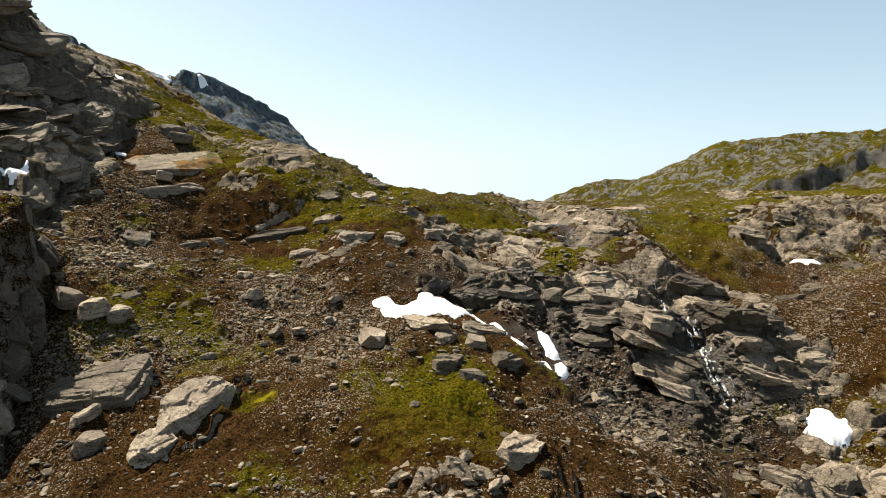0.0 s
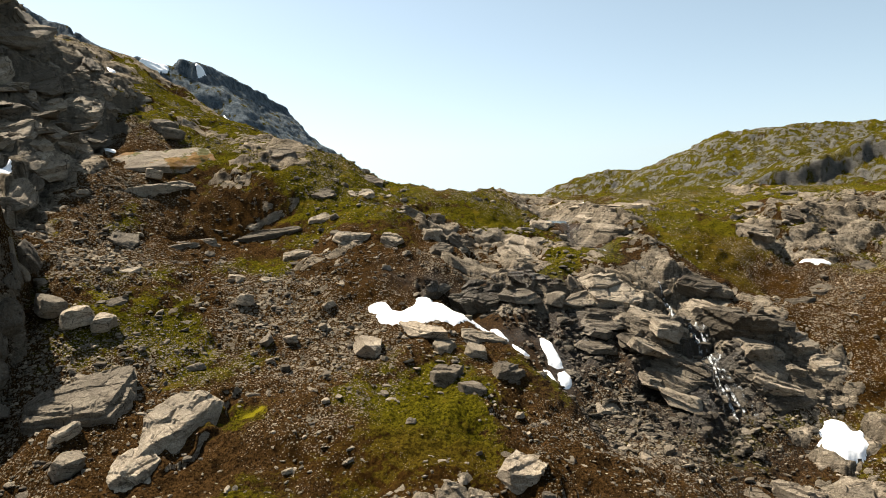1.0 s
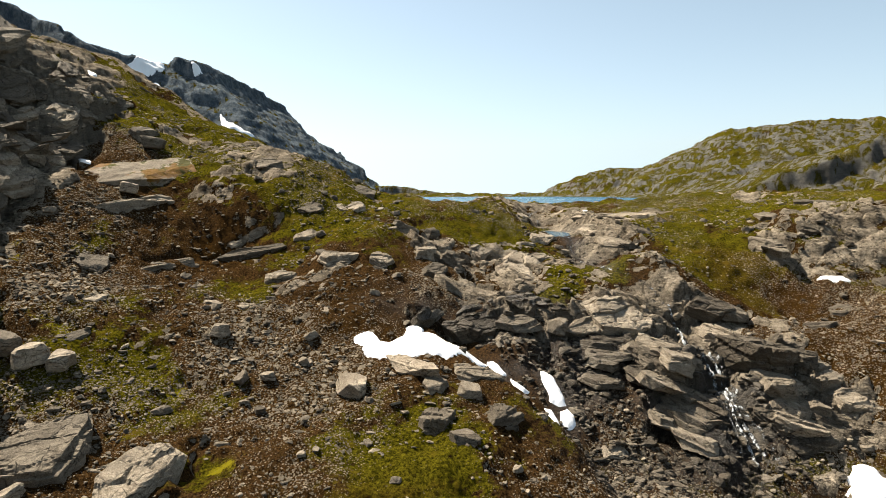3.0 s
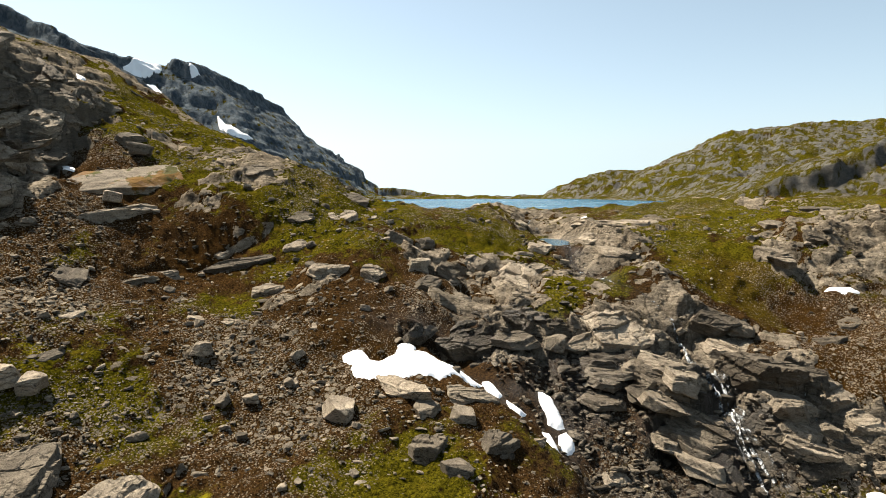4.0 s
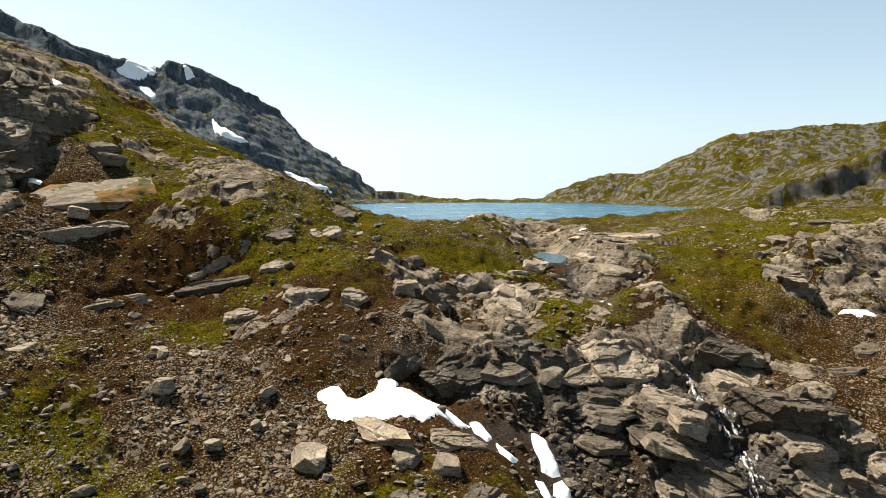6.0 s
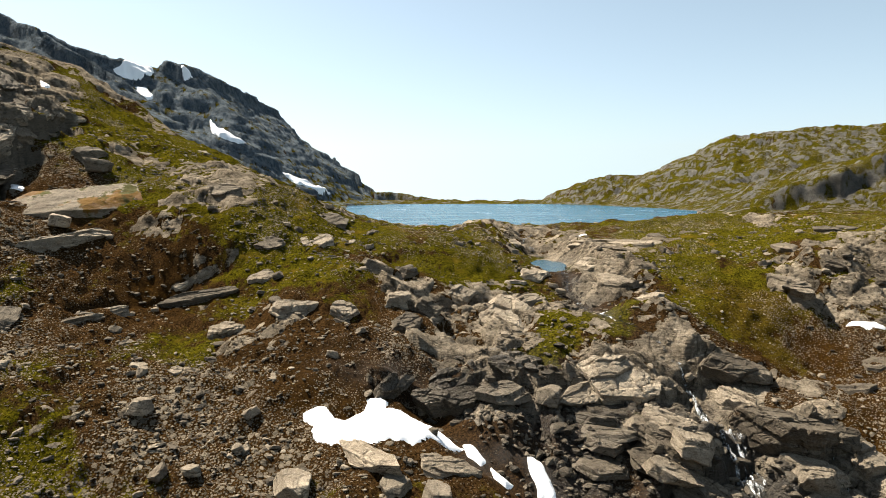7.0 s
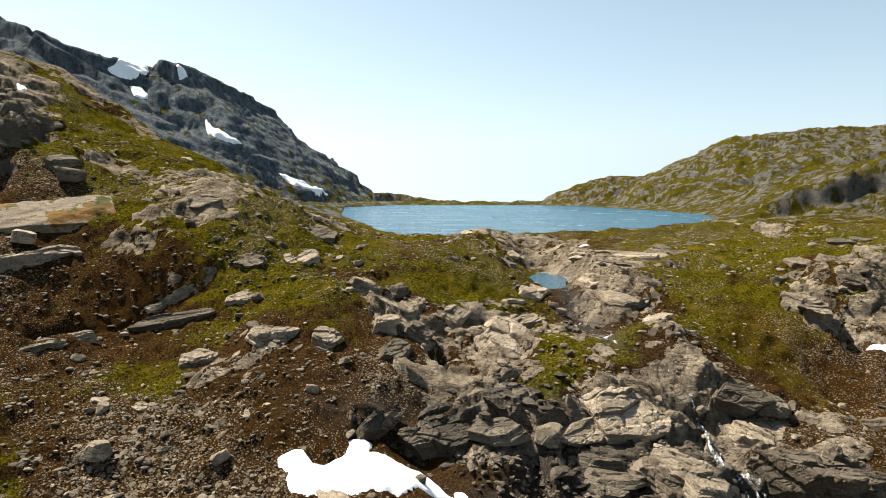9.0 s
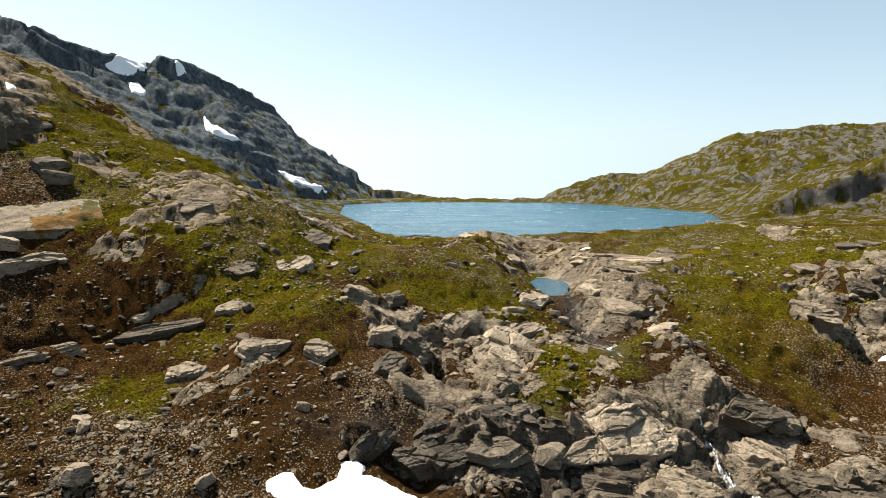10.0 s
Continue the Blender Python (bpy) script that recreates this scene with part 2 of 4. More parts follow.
def weights(knots, v):
    """For each v: the four neighbouring knots and their shares in a smooth curve through all knots."""
    k = np.array(knots, float)
    v = np.clip(v, k[0], k[-1])
    i = np.clip(np.searchsorted(k, v, side="right") - 1, 0, len(k) - 2)
    lo, hi = np.maximum(i - 1, 0), np.minimum(i + 2, len(k) - 1)
    d = k[i + 1] - k[i]
    t = (v - k[i]) / d
    h00, h10 = (1 + 2 * t) * (1 - t) ** 2, t * (1 - t) ** 2 * d
    h01, h11 = t * t * (3 - 2 * t), t * t * (t - 1) * d
    da, db = k[i + 1] - k[lo], k[hi] - k[i]
    return (lo, i, i + 1, hi), (-h10 / da, h00 - h11 / db, h01 + h10 / da, h11 / db)


def slope_base(x, y, levels):
    ci, cw = weights(COLUMNS, x)
    ri, rw = weights(ROWS_Y, y)
    z = 0.0
    for r, wr in zip(ri, rw):
        for c, wc in zip(ci, cw):
            z = z + wr * wc * levels[r, c]
    return z


def crest(x, y, line, near, far, cliff=0.0, nearest_only=False):
    """A tent of ground under a crest line: it falls with slope near on the camera's side, below a cliff, and far behind."""
    best, nearest, lean = np.full(np.shape(x), -400.0), np.full(np.shape(x), 1e9), np.zeros(np.shape(x))
    for (ax, ay, az), (bx, by, bz) in zip(line[:-1], line[1:]):
        dx, dy = bx - ax, by - ay
        n2 = dx * dx + dy * dy
        s = np.clip(((x - ax) * dx + (y - ay) * dy) / n2, 0, 1)
        px, py = ax + s * dx - x, ay + s * dy - y
        side = (dx * (y - ay) - dy * (x - ax)) / math.sqrt(n2)
        gap = np.hypot(px, py)
        d = np.hypot(gap, 6) - 6
        front = near * d + cliff * ramp(az + s * (bz - az), 0, 1.5 * cliff + 1) * ramp(d, 0.3, 0.4 * cliff + 4)
        level = az + s * (bz - az) - np.where(side < 0, front, far * d)
        if nearest_only:
            pick = (gap < nearest - 1e-6) | ((np.abs(gap - nearest) <= 1e-6) & (np.abs(side) > lean))
            best, nearest, lean = np.where(pick, level, best), np.where(pick, gap, nearest), np.where(pick, np.abs(side), lean)
        else:
            best = np.maximum(best, level)
    return best


def inside(x, y, ring):
    """Metres to the outline of a ring: positive outside, negative within."""
    d = np.full(np.shape(x), 1e9)
    odd = np.zeros(np.shape(x), bool)
    for (ax, ay), (bx, by) in zip(ring, ring[1:] + ring[:1]):
        dx, dy = bx - ax, by - ay
        s = np.clip(((x - ax) * dx + (y - ay) * dy) / (dx * dx + dy * dy), 0, 1)
        d = np.minimum(d, np.hypot(ax + s * dx - x, ay + s * dy - y))
        if ay != by:
            odd ^= ((ay > y) != (by > y)) & (x < dx * (y - ay) / dy + ax)
    return np.where(odd, -d, d)


LAKE_Z = -1.5
COLUMNS = [-160, -120, -90, -65, -40, -15, 8, 28, 48, 72, 110]
ROWS_Y = [85, 105, 120, 135, 150, 165, 185, 215, 260]
LEVELS = np.array([
    (24.3, -5.4, -15.7, -29.9, -30.8, -29.9, -31.5, -37.6, -44.6, -42.9, -31.3),
    (42.7, 11.2, -3.7, -14.9, -25.2, -25.3, -25.5, -35.2, -36.5, -35.9, -23),
    (49.8, 19.2, 0.2, -10.4, -17.6, -19.7, -21.5, -25.7, -26, -27.7, -17.1),
    (56, 25.9, 6.3, -7.6, -14.2, -10.9, -17, -17.8, -23.1, -21.3, -14.8),
    (64.4, 37.3, 15.6, 0.3, -9.2, -2.8, -13.2, -12.2, -10.5, -22.6, -13),
    (69.7, 51.7, 13.3, 7.4, 6.5, -1.4, -7.8, -12.2, -12.2, -12.6, -16.3),
    (66.3, 52.6, 26.1, 13.4, 13.4, 3.8, 0.5, -3.1, -3.4, -5.8, -1.3),
    (64.3, 44.1, 30, 21.8, 12.5, 0.8, 0.8, 5.2, -3.1, -1.8, 0.2),
    (65.1, 51.8, 34.6, 20.3, 9.1, 1.4, -2.2, -2.2, -3.4, -2, 1.2),
])
LAKE = [(-14, 266), (18, 254), (52, 280), (117, 328), (139, 351), (183, 480), (186, 563), (170, 700), (162, 770), (120, 818), (40, 826), (-50, 815), (-92, 690), (-57, 450), (-27, 330)]
MOUNTAIN = [(-520, 640, 214), (-400, 680, 170), (-330, 715, 148), (-300, 735, 148), (-264, 749, 148), (-228, 800, 128), (-206, 850, 118), (-188, 880, 82), (-150, 894, 67), (-128, 900, 34), (-108, 906, 16), (-66, 916, 12), (30, 900, -1)]
SHOULDER = [(-420, 420, 190), (-297, 496, 131), (-262, 480, 113), (-240, 478, 104), (-212, 490, 76), (-170, 510, 34)]
HILL = [(110, 850, -1), (157, 848, 17), (192, 846, 31), (240, 842, 33), (285, 840, 26), (330, 838, 36), (364, 836, 84), (434, 832, 91), (560, 820, 95), (900, 700, 110)]
WALL = [(164, 392, 2), (204, 412, 17), (230, 418, 25), (258, 422, 35), (330, 430, 49), (420, 420, 60)]


def far_base(x, y):
    out = inside(x, y, LAKE)
    z = LAKE_Z + np.where(out > 0, np.minimum(out * 0.12, 3 + out * 0.01), out * 0.15)
    z = z - 0.14 * np.maximum(y - 870, 0) + 0.05 * np.maximum(300 - y, 0) * ramp(x, 60, 200)
    rough = 3.2 * fractal(x, y, 60, 6, 5) + 1.6 * fractal(x, y, 16, 4, 9)
    lift = ramp(out, 0, 60)
    sx, sy = fractal(x, y, 40, 3, 15), fractal(x, y, 36, 3, 19)
    for line, near, far, cliff, bend in ((MOUNTAIN, 0.95, 0.9, 8, 4), (SHOULDER, 0.62, 0.9, 9, 4), (HILL, 0.46, 0.5, 0, 6), (WALL, 0.25, 0.14, 11, 6)):
        z = np.maximum(z, crest(x + bend * sx, y + 1.4 * bend * sy, line, near, far, cliff, line is WALL) + 0.5 * rough * lift)
    z = z + 0.25 * rough * lift
    return np.where(out > 0, LAKE_Z + (z - LAKE_Z) * np.clip(out / 45, 0, 1) ** 0.7, z)


def ground_base(x, y):
    """The broad shape: the slope below the pass, and the lake basin with its hills behind it."""
    near = slope_base(x, y, LEVELS)
    near = near - 0.5 * np.maximum(85 - y, 0) * ramp(y, 20, 85) * 0.8
    near = near + np.where(x < -160, (-160 - x) * 0.45, 0) + np.where(x > 110, (x - 110) * 0.03, 0)
    w = ramp(y + 0.35 * np.minimum(x, 0), 224, 262)
    w = np.maximum(w, ramp(x, 105, 150) * ramp(y, 190, 260))
    edge = -x - 0.12 * (y - 95) + 3.0 * fractal(x, y, 9, 4, 25)
    near = near + 11.5 * (0.55 * ramp(edge, 63.0, 64.4) + 0.45 * ramp(edge, 65.6, 67.4)) * ramp(y, 113, 103) * ramp(x, -100, -72)
    return near * (1 - w) + far_base(x, y) * w


def terrace(z, x, y, period, amount, seed, tilt):
    """Ledges: the slope turned into treads and risers."""
    p = (z + tilt[0] * x + tilt[1] * y + 0.55 * period * fractal(x, y, 6 * period, 3, seed)) / period
    f = p - np.floor(p)
    return amount * period * (ramp(f, 0.55, 0.98) - f + 0.26)


def blobs(x, y, spots):
    """Soft round patches: (x, y, half width, half depth, amount)."""
    total = np.zeros(np.shape(x))
    for bx, by, rx, ry, amount in spots:
        total = total + amount * np.exp(-(((x - bx) / rx) ** 2 + ((y - by) / ry) ** 2))
    return total


GRASS = [(-85, 234, 44, 40, 0.8), (-46, 187, 29, 24, 0.72), (-14, 178, 18, 16, 0.8), (-28, 156, 12, 8, 0.45), (-10, 139, 9, 5, 0.85), (-16, 151, 11, 8, 0.9), (66, 171, 13, 15, 1.1), (56, 156, 5, 7, 0.7), (26, 150, 3.4, 10, 1.0), (22, 138, 3, 4, 0.6), (84, 205, 24, 18, 0.75), (110, 220, 30, 20, 0.6),
         (11, 180, 7, 9, 0.6), (-6, 86, 15, 9, 0.8), (-70, 106, 9, 8, 1.1), (-10, 96, 9, 6, 0.5), (-45, 110, 8, 5, 0.75), (-26, 92, 6, 5, 0.65), (-36, 101, 6, 5, 0.5), (-20, 104, 9, 6, 0.45), (36, 126, 3, 3, 0.7), (-66, 140, 6, 6, 0.4), (20, 246, 50, 8, 0.35), (22, 122, 2, 5, 0.5)]
RUST = [(76, 116, 10, 18, 1.3), (74, 146, 12, 10, 1.3), (-2, 80, 16, 8, 0.9), (-20, 124, 25, 8, 0.4), (-47, 150, 15, 6, 0.6), (70, 102, 8, 8, 0.8), (70, 162, 13, 14, 0.7)]
MOSS = [(-25, 91, 4, 3, 0.9), (-58, 112, 6, 5, 0.6), (36, 126, 4, 3, 0.9), (-40, 108, 7, 4, 0.45), (77, 108, 4, 6, 0.5), (-74, 128, 5, 6, 0.5)]
SCREE = [(-68, 130, 12, 30, 0.9), (-52, 92, 14, 14, 0.8), (-38, 122, 22, 16, 0.5), (34, 98, 16, 13, 0.9), (28, 118, 8, 12, 0.7), (60, 110, 14, 8, 0.6), (-20, 108, 22, 9, 0.5), (92, 168, 12, 12, 0.3)]
# Wet ground by the stream, plus hollows painted dark for their shade.
WET_AND_SHADE = [(34, 176, 3, 12, 0.7), (25, 120, 9, 11, 1.0), (42, 110, 15, 8, 0.75), (56, 116, 9, 9, 0.6), (30, 100, 10, 8, 0.3), (46, 121, 9, 14, 1.1), (14, 118, 6, 5, 0.6), (15, 134, 9, 5, 0.5), (34, 128, 6, 4, 0.5), (-3, 129, 9, 4, 0.45), (35, 200, 4, 12, 0.5), (36, 158, 4, 10, 0.6)]

# Lichened cliffs whose shaded faces are painted darker as well.
LICHEN_AND_SHADE = [(-99, 200, 9, 14, 1.1), (-88, 182, 6, 10, 0.9), (-126, 232, 14, 12, 0.9), (-100, 184, 14, 20, 1.2), (-92, 160, 10, 16, 1.1), (-112, 160, 16, 20, 1.1), (-84, 142, 8, 10, 0.9), (-70, 96, 10, 14, 0.9), (47, 118, 8, 14, 0.9)]
ROCKY = [(18, 152, 7, 8, 0.95), (25, 164, 5, 4, 0.8), (32, 160, 5, 5, 0.8), (36, 137, 9, 6, 1.0), (51, 141, 8, 4, 1.0), (11, 138, 6, 7, 0.8), (14, 128, 7, 4, 0.7), (1, 148, 4, 4, 0.6), (43, 176, 8, 9, 0.85), (45, 200, 13, 13, 0.85), (58, 214, 14, 8, 0.75), (27, 226, 13, 12, 0.7),
         (46, 152, 4, 6, 0.8), (47, 122, 13, 11, 1.0), (60, 121, 7, 8, 0.8), (82, 174, 4, 6, 0.9), (104, 204, 8, 6, 0.7), (56, 91.5, 10, 4, 0.9), (10, 81, 4, 4, 0.6), (9, 204, 8, 3, 0.7), (12, 243, 26, 7, 0.5), (66, 140, 4, 5, 0.45), (1, 97, 4, 4, 0.3)]


def ledge_amount(x, y):
    """How rocky and stepped the ground is, 0 to 1."""
    a = ramp(fractal(x, y, 22, 4, 41), 0.0, 0.6) * (0.5 - 0.2 * ramp(y, 155, 140))
    a = np.maximum(a, ramp(-x - 0.25 * (y - 120), 66, 84) * ramp(y, 265, 215) * ramp(y, 112, 122))
    a = np.maximum(a, blobs(x, y, ROCKY) * (0.85 + 0.35 * fractal(x, y, 8, 3, 43)))
    a = a - 0.55 * np.clip(blobs(x, y, GRASS) * (0.28 + 0.5 * ramp(x, -10, 20)), 0, 1)
    a = np.maximum(a, 0.75 * ramp(y, 300, 400) * ramp(fractal(x, y, 90, 3, 77), -0.3, 0.2))
    return np.clip(a, 0, 1)


POOL_Z = -7.6
CHANNELS = [
    ([(4, 153), (10, 158), (15, 163)], 2.2, 1.6),
    ([(-56, 141), (-47, 149), (-37, 156)], 1.2, 0.9),
    ([(46, 258), (42, 246), (33, 236), (29, 226), (31, 216), (33, 211)], 0.8, 2.4),
    ([(33.6, 186), (32.6, 172), (35.1, 164.4), (38.1, 159), (36, 155.8), (35, 153.9), (37.3, 149.2), (43.7, 143.6), (46.4, 138)], 1.3, 2.6),
    ([(48, 134), (47, 122), (48, 110), (44, 100), (38, 84)], 1.6, 3.0),
    ([(2, 128), (9, 117), (17, 113), (22, 108), (27, 98)], 2.2, 3.5),
]


def plate_cells(u, v, seed):
    """The cell of an uneven mosaic at each place: how far inside its edge it lies, its number and its middle."""
    iu, iv = np.floor(u), np.floor(v)
    first, second = np.full(u.shape, 9.0), np.full(u.shape, 9.0)
    ku, kv, cu, cv = iu.copy(), iv.copy(), u.copy(), v.copy()
    for i in (-1, 0, 1):
        for j in (-1, 0, 1):
            pu = iu + i + 0.1 + 0.8 * hash2(iu + i, iv + j, seed)
            pv = iv + j + 0.1 + 0.8 * hash2(iu + i, iv + j, seed + 1)
            d = np.hypot(pu - u, pv - v)
            closer = d < first
            second = np.where(closer, first, np.minimum(second, d))
            first = np.where(closer, d, first)
            ku, kv = np.where(closer, iu + i, ku), np.where(closer, iv + j, kv)
            cu, cv = np.where(closer, pu, cu), np.where(closer, pv, cv)
    return second - first, ku, kv, cu, cv


PLATES = [(9.5, 5.4, 0.42, 0.95, 311), (3.6, 2.1, 0.25, 0.38, 331), (1.4, 0.95, 0.7, 0.16, 351)]


def bedrock(x, y):
    """Plates of bare rock that stand out of the turf: their rise over the ground, how bare the place is, and a tone for each plate."""
    shape = np.shape(x)
    lift, bare, tone, joint = np.zeros(shape).ravel(), np.zeros(shape).ravel(), np.full(shape, 0.5).ravel(), np.zeros(shape).ravel()
    fx, fy = np.ravel(x), np.ravel(y)
    pick = np.flatnonzero((fy > 40) & (fy < 420) & (np.hypot(fx, fy) < 420))
    if len(pick) == 0:
        return lift.reshape(shape), bare.reshape(shape), tone.reshape(shape), joint.reshape(shape)
    px, py = fx[pick], fy[pick]
    near = ramp(np.hypot(px, py), 420, 280)
    up, most, shade, gap = np.zeros(len(pick)), np.zeros(len(pick)), np.full(len(pick), 0.5), np.zeros(len(pick))
    for lu, lv, turn, high, seed in PLATES:
        c, s = math.cos(turn), math.sin(turn)
        wx = px + 0.16 * lu * fractal(px, py, 0.9 * lu, 3, seed + 9)
        wy = py + 0.16 * lv * fractal(px, py, 0.9 * lu, 3, seed + 10)
        u, v = (c * wx + s * wy) / lu, (c * wy - s * wx) / lv
        edge, ku, kv, cu, cv = plate_cells(u, v, seed)
        _, one, back = np.unique(ku * 100003 + kv, return_index=True, return_inverse=True)
        mx, my = c * cu[one] * lu - s * cv[one] * lv, s * cu[one] * lu + c * cv[one] * lv
        chance = ledge_amount(mx, my) + 0.75 * (hash2(ku[one], kv[one], seed + 3) - 0.5)
        on = (chance > 0.5).astype(float)[back]
        r1, r2, r3, r4 = (hash2(ku, kv, seed + k) for k in (4, 5, 6, 7))
        top = ramp(edge, 0.01, 0.13)
        lean = 0.3 * (r2 - 0.5) * (u - cu) * lu + 0.3 * (r3 - 0.35) * (v - cv) * lv
        up += near * on * (1 - 0.6 * most) * (high * (0.15 + 0.85 * r1) * top + lean * top - 0.3 * high * (1 - top))
        most = np.maximum(most, on * ramp(edge, 0.0, 0.05))
        gap = np.maximum(gap, on * ramp(edge, 0.3 / lu + 0.02, 0.0) * min(1, 0.3 + 0.2 * lu))
        shade = np.where(on > 0, 0.45 * shade + 0.55 * r4, shade)
    lift[pick], bare[pick], tone[pick], joint[pick] = up, most, shade, gap
    return lift.reshape(shape), bare.reshape(shape), tone.reshape(shape), joint.reshape(shape)


# Rock steps of the slope: a line with the high ground on its left (on its right where the drop is negative), the drop, and how far the step reaches.
BRINKS = [
    ([(-57, 78), (-61, 95), (-67, 112)], 8.0, 9),
    ([(-77, 116), (-82, 140), (-87, 165), (-89, 186), (-94, 206)], 9.0, 11),
    ([(34, 114), (40, 118.5), (46, 121.5), (53, 123), (61, 121)], 7.0, 8),
    ([(46, 139.6), (50, 141), (55, 142), (61, 142)], 4.2, 7),
    ([(24, 131.4), (32, 132), (42, 135)], 4.4, 6),
    ([(-4, 126.5), (4, 126.5), (9, 127.8), (13, 132), (18, 130), (21, 122)], 4.2, 6),
    ([(17, 74), (14, 83), (7, 91)], 3.6, 7),
    ([(5.5, 143), (6.5, 151)], 3.0, 4),
    ([(82.5, 165), (84, 174), (80, 181)], 3.6, 5),
    ([(60, 118), (66, 121), (72, 120.5)], 3.2, 5),
    ([(-32, 82), (-29, 90), (-29, 96)], 3.0, 4),
    ([(10, 154), (16, 158), (22, 165)], -2.6, 4),
    ([(-47, 150), (-40, 155), (-33, 159)], 1.6, 3),
]


def brink_steps(x, y):
    """Ground drawn together into steep rock steps along the brinks."""
    total = np.zeros(np.shape(x))
    wx, wy = x + 1.1 * fractal(x, y, 5, 3, 361), y + 1.1 * fractal(x, y, 5, 3, 367)
    for line, drop, reach in BRINKS:
        near_d, side, ends = np.full(np.shape(x), 1e9), np.zeros(np.shape(x)), np.zeros(np.shape(x))
        for n, ((ax, ay), (bx, by)) in enumerate(zip(line[:-1], line[1:])):
            dx, dy = bx - ax, by - ay
            long = math.hypot(dx, dy)
            t = ((wx - ax) * dx + (wy - ay) * dy) / (long * long)
            over = np.maximum(np.where(n == 0, -t, 0), np.where(n == len(line) - 2, t - 1, 0)) * long
            t = np.clip(t, 0, 1)
            d = np.hypot(ax + t * dx - wx, ay + t * dy - wy)
            closer = d < near_d
            near_d = np.where(closer, d, near_d)
            side = np.where(closer, (dx * (wy - ay) - dy * (wx - ax)) / long, side)
            ends = np.where(closer, over, ends)
        side = np.where(side < 0, -near_d, near_d) * math.copysign(1, drop)
        step = 0.55 * ramp(side, -0.6, 0.5) + 0.45 * ramp(side, 0.5 + 0.04 * abs(drop), 1.6 + 0.12 * abs(drop))
        total = total + abs(drop) * (step - ramp(side, -reach, reach)) * ramp(ends, 4, 0)
    return total


def ground_height(x, y):
    x, y = np.asarray(x, float), np.asarray(y, float)
    base = ground_base(x, y) + brink_steps(x, y)
    d = np.hypot(x, y)
    near = ramp(d, 420, 250)
    hollow = np.exp(-(((x - 33) / 11) ** 2 + ((y - 203) / 22) ** 2))
    z = base - 1.9 * hollow + (1.1 * fractal(x, y, 24, 4, 21) + 0.85 * fractal(x, y, 7, 3, 27)) * (0.35 + 0.65 * near) * (1 - 0.75 * hollow)
    a = ledge_amount(x, y)
    left = ramp(-x - 0.1 * (y - 120), 74, 80) * ramp(y, 108, 122) * ramp(y + 0.3 * x, 205, 165)
    z = z + terrace(z, x, y, 9.0, 0.5 * left, 45, (0.1, -0.05))
    z = z + terrace(z, x, y, 3.2, 0.6 * left, 47, (0.14, -0.05))
    z = z + terrace(z, x, y, 4.6, 0.6 * a * (0.15 + 0.85 * near), 51, (0.16, 0.05))
    z = z + terrace(z, x, y, 1.5, 0.5 * np.clip(a * 1.3, 0, 1) * near, 61, (0.2, -0.08))
    far = 1 - near
    z = z + terrace(z, x, y, 11.0, 0.3 * far * a, 71, (0.12, 0.04))
    z = z + far * ramp(inside(x, y, LAKE), 0, 25) * (1.0 + 1.2 * ramp(x, -60, 60)) * ((0.3 - np.abs(fractal(x + 0.4 * y, 1.6 * y, 24, 4, 73, 0.55))) + 0.25 * fractal(x, y, 8, 2, 79))
    crag = far * ramp(x, -40, -110) * ramp(y, 300, 400)
    z = z + terrace(z, x, y, 16.0, 0.6 * crag * ramp(fractal(x, y, 70, 2, 82), -0.6, 0.3), 83, (0.42, -0.1))
    z = z + terrace(z, x, y, 5.5, 0.45 * crag, 84, (0.42, -0.1))
    plates, bare, _, _ = bedrock(x, y)
    z = z + plates * (1 - 0.15 * hollow) + (0.32 - 0.2 * bare) * near * fractal(x, y, 2.4, 4, 33, 0.62)
    for line, depth, wide in CHANNELS:
        d = np.full(np.shape(x), 1e9)
        for (ax, ay), (bx, by) in zip(line[:-1], line[1:]):
            dx, dy = bx - ax, by - ay
            s = np.clip(((x - ax) * dx + (y - ay) * dy) / (dx * dx + dy * dy), 0, 1)
            d = np.minimum(d, np.hypot(ax + s * dx - x, ay + s * dy - y))
        bed = np.exp(-((d / wide) ** 2))
        z = z + 0.75 * bed * (base - z) - depth * bed
    e = np.hypot((x - 32 - 0.06 * (y - 195.5)) / 4.4, (y - 195.5) / 14.5)
    z = np.where(e < 4, np.minimum(z, POOL_Z - 0.7 + 0.8 * ramp(e, 0.75, 1.15) + (0.3 + 0.5 * ramp(e, 1, 2)) * fractal(x, y, 3, 3, 39) + 3.2 * np.maximum(e - 1.08, 0)), z)
    z = np.where((e > 0.98) & (e < 1.5), np.maximum(z, POOL_Z + 0.1 + 0.15 * fractal(x, y, 3, 3, 39) - 5 * np.maximum(e - 1.2, 0)), z)
    shore = inside(x, y, LAKE)
    rim = LAKE_Z + 0.3 + 0.25 * fractal(x, y, 5, 3, 35)
    z = np.where((shore >= 0) & (y > 225), np.maximum(z, rim - 2.0 * np.maximum(shore - 9, 0)), z)
    z = np.where((shore < 0) & (y > 235), np.minimum(z, LAKE_Z - 0.4 - 0.05 * np.minimum(-shore, 60)), z)
    return z


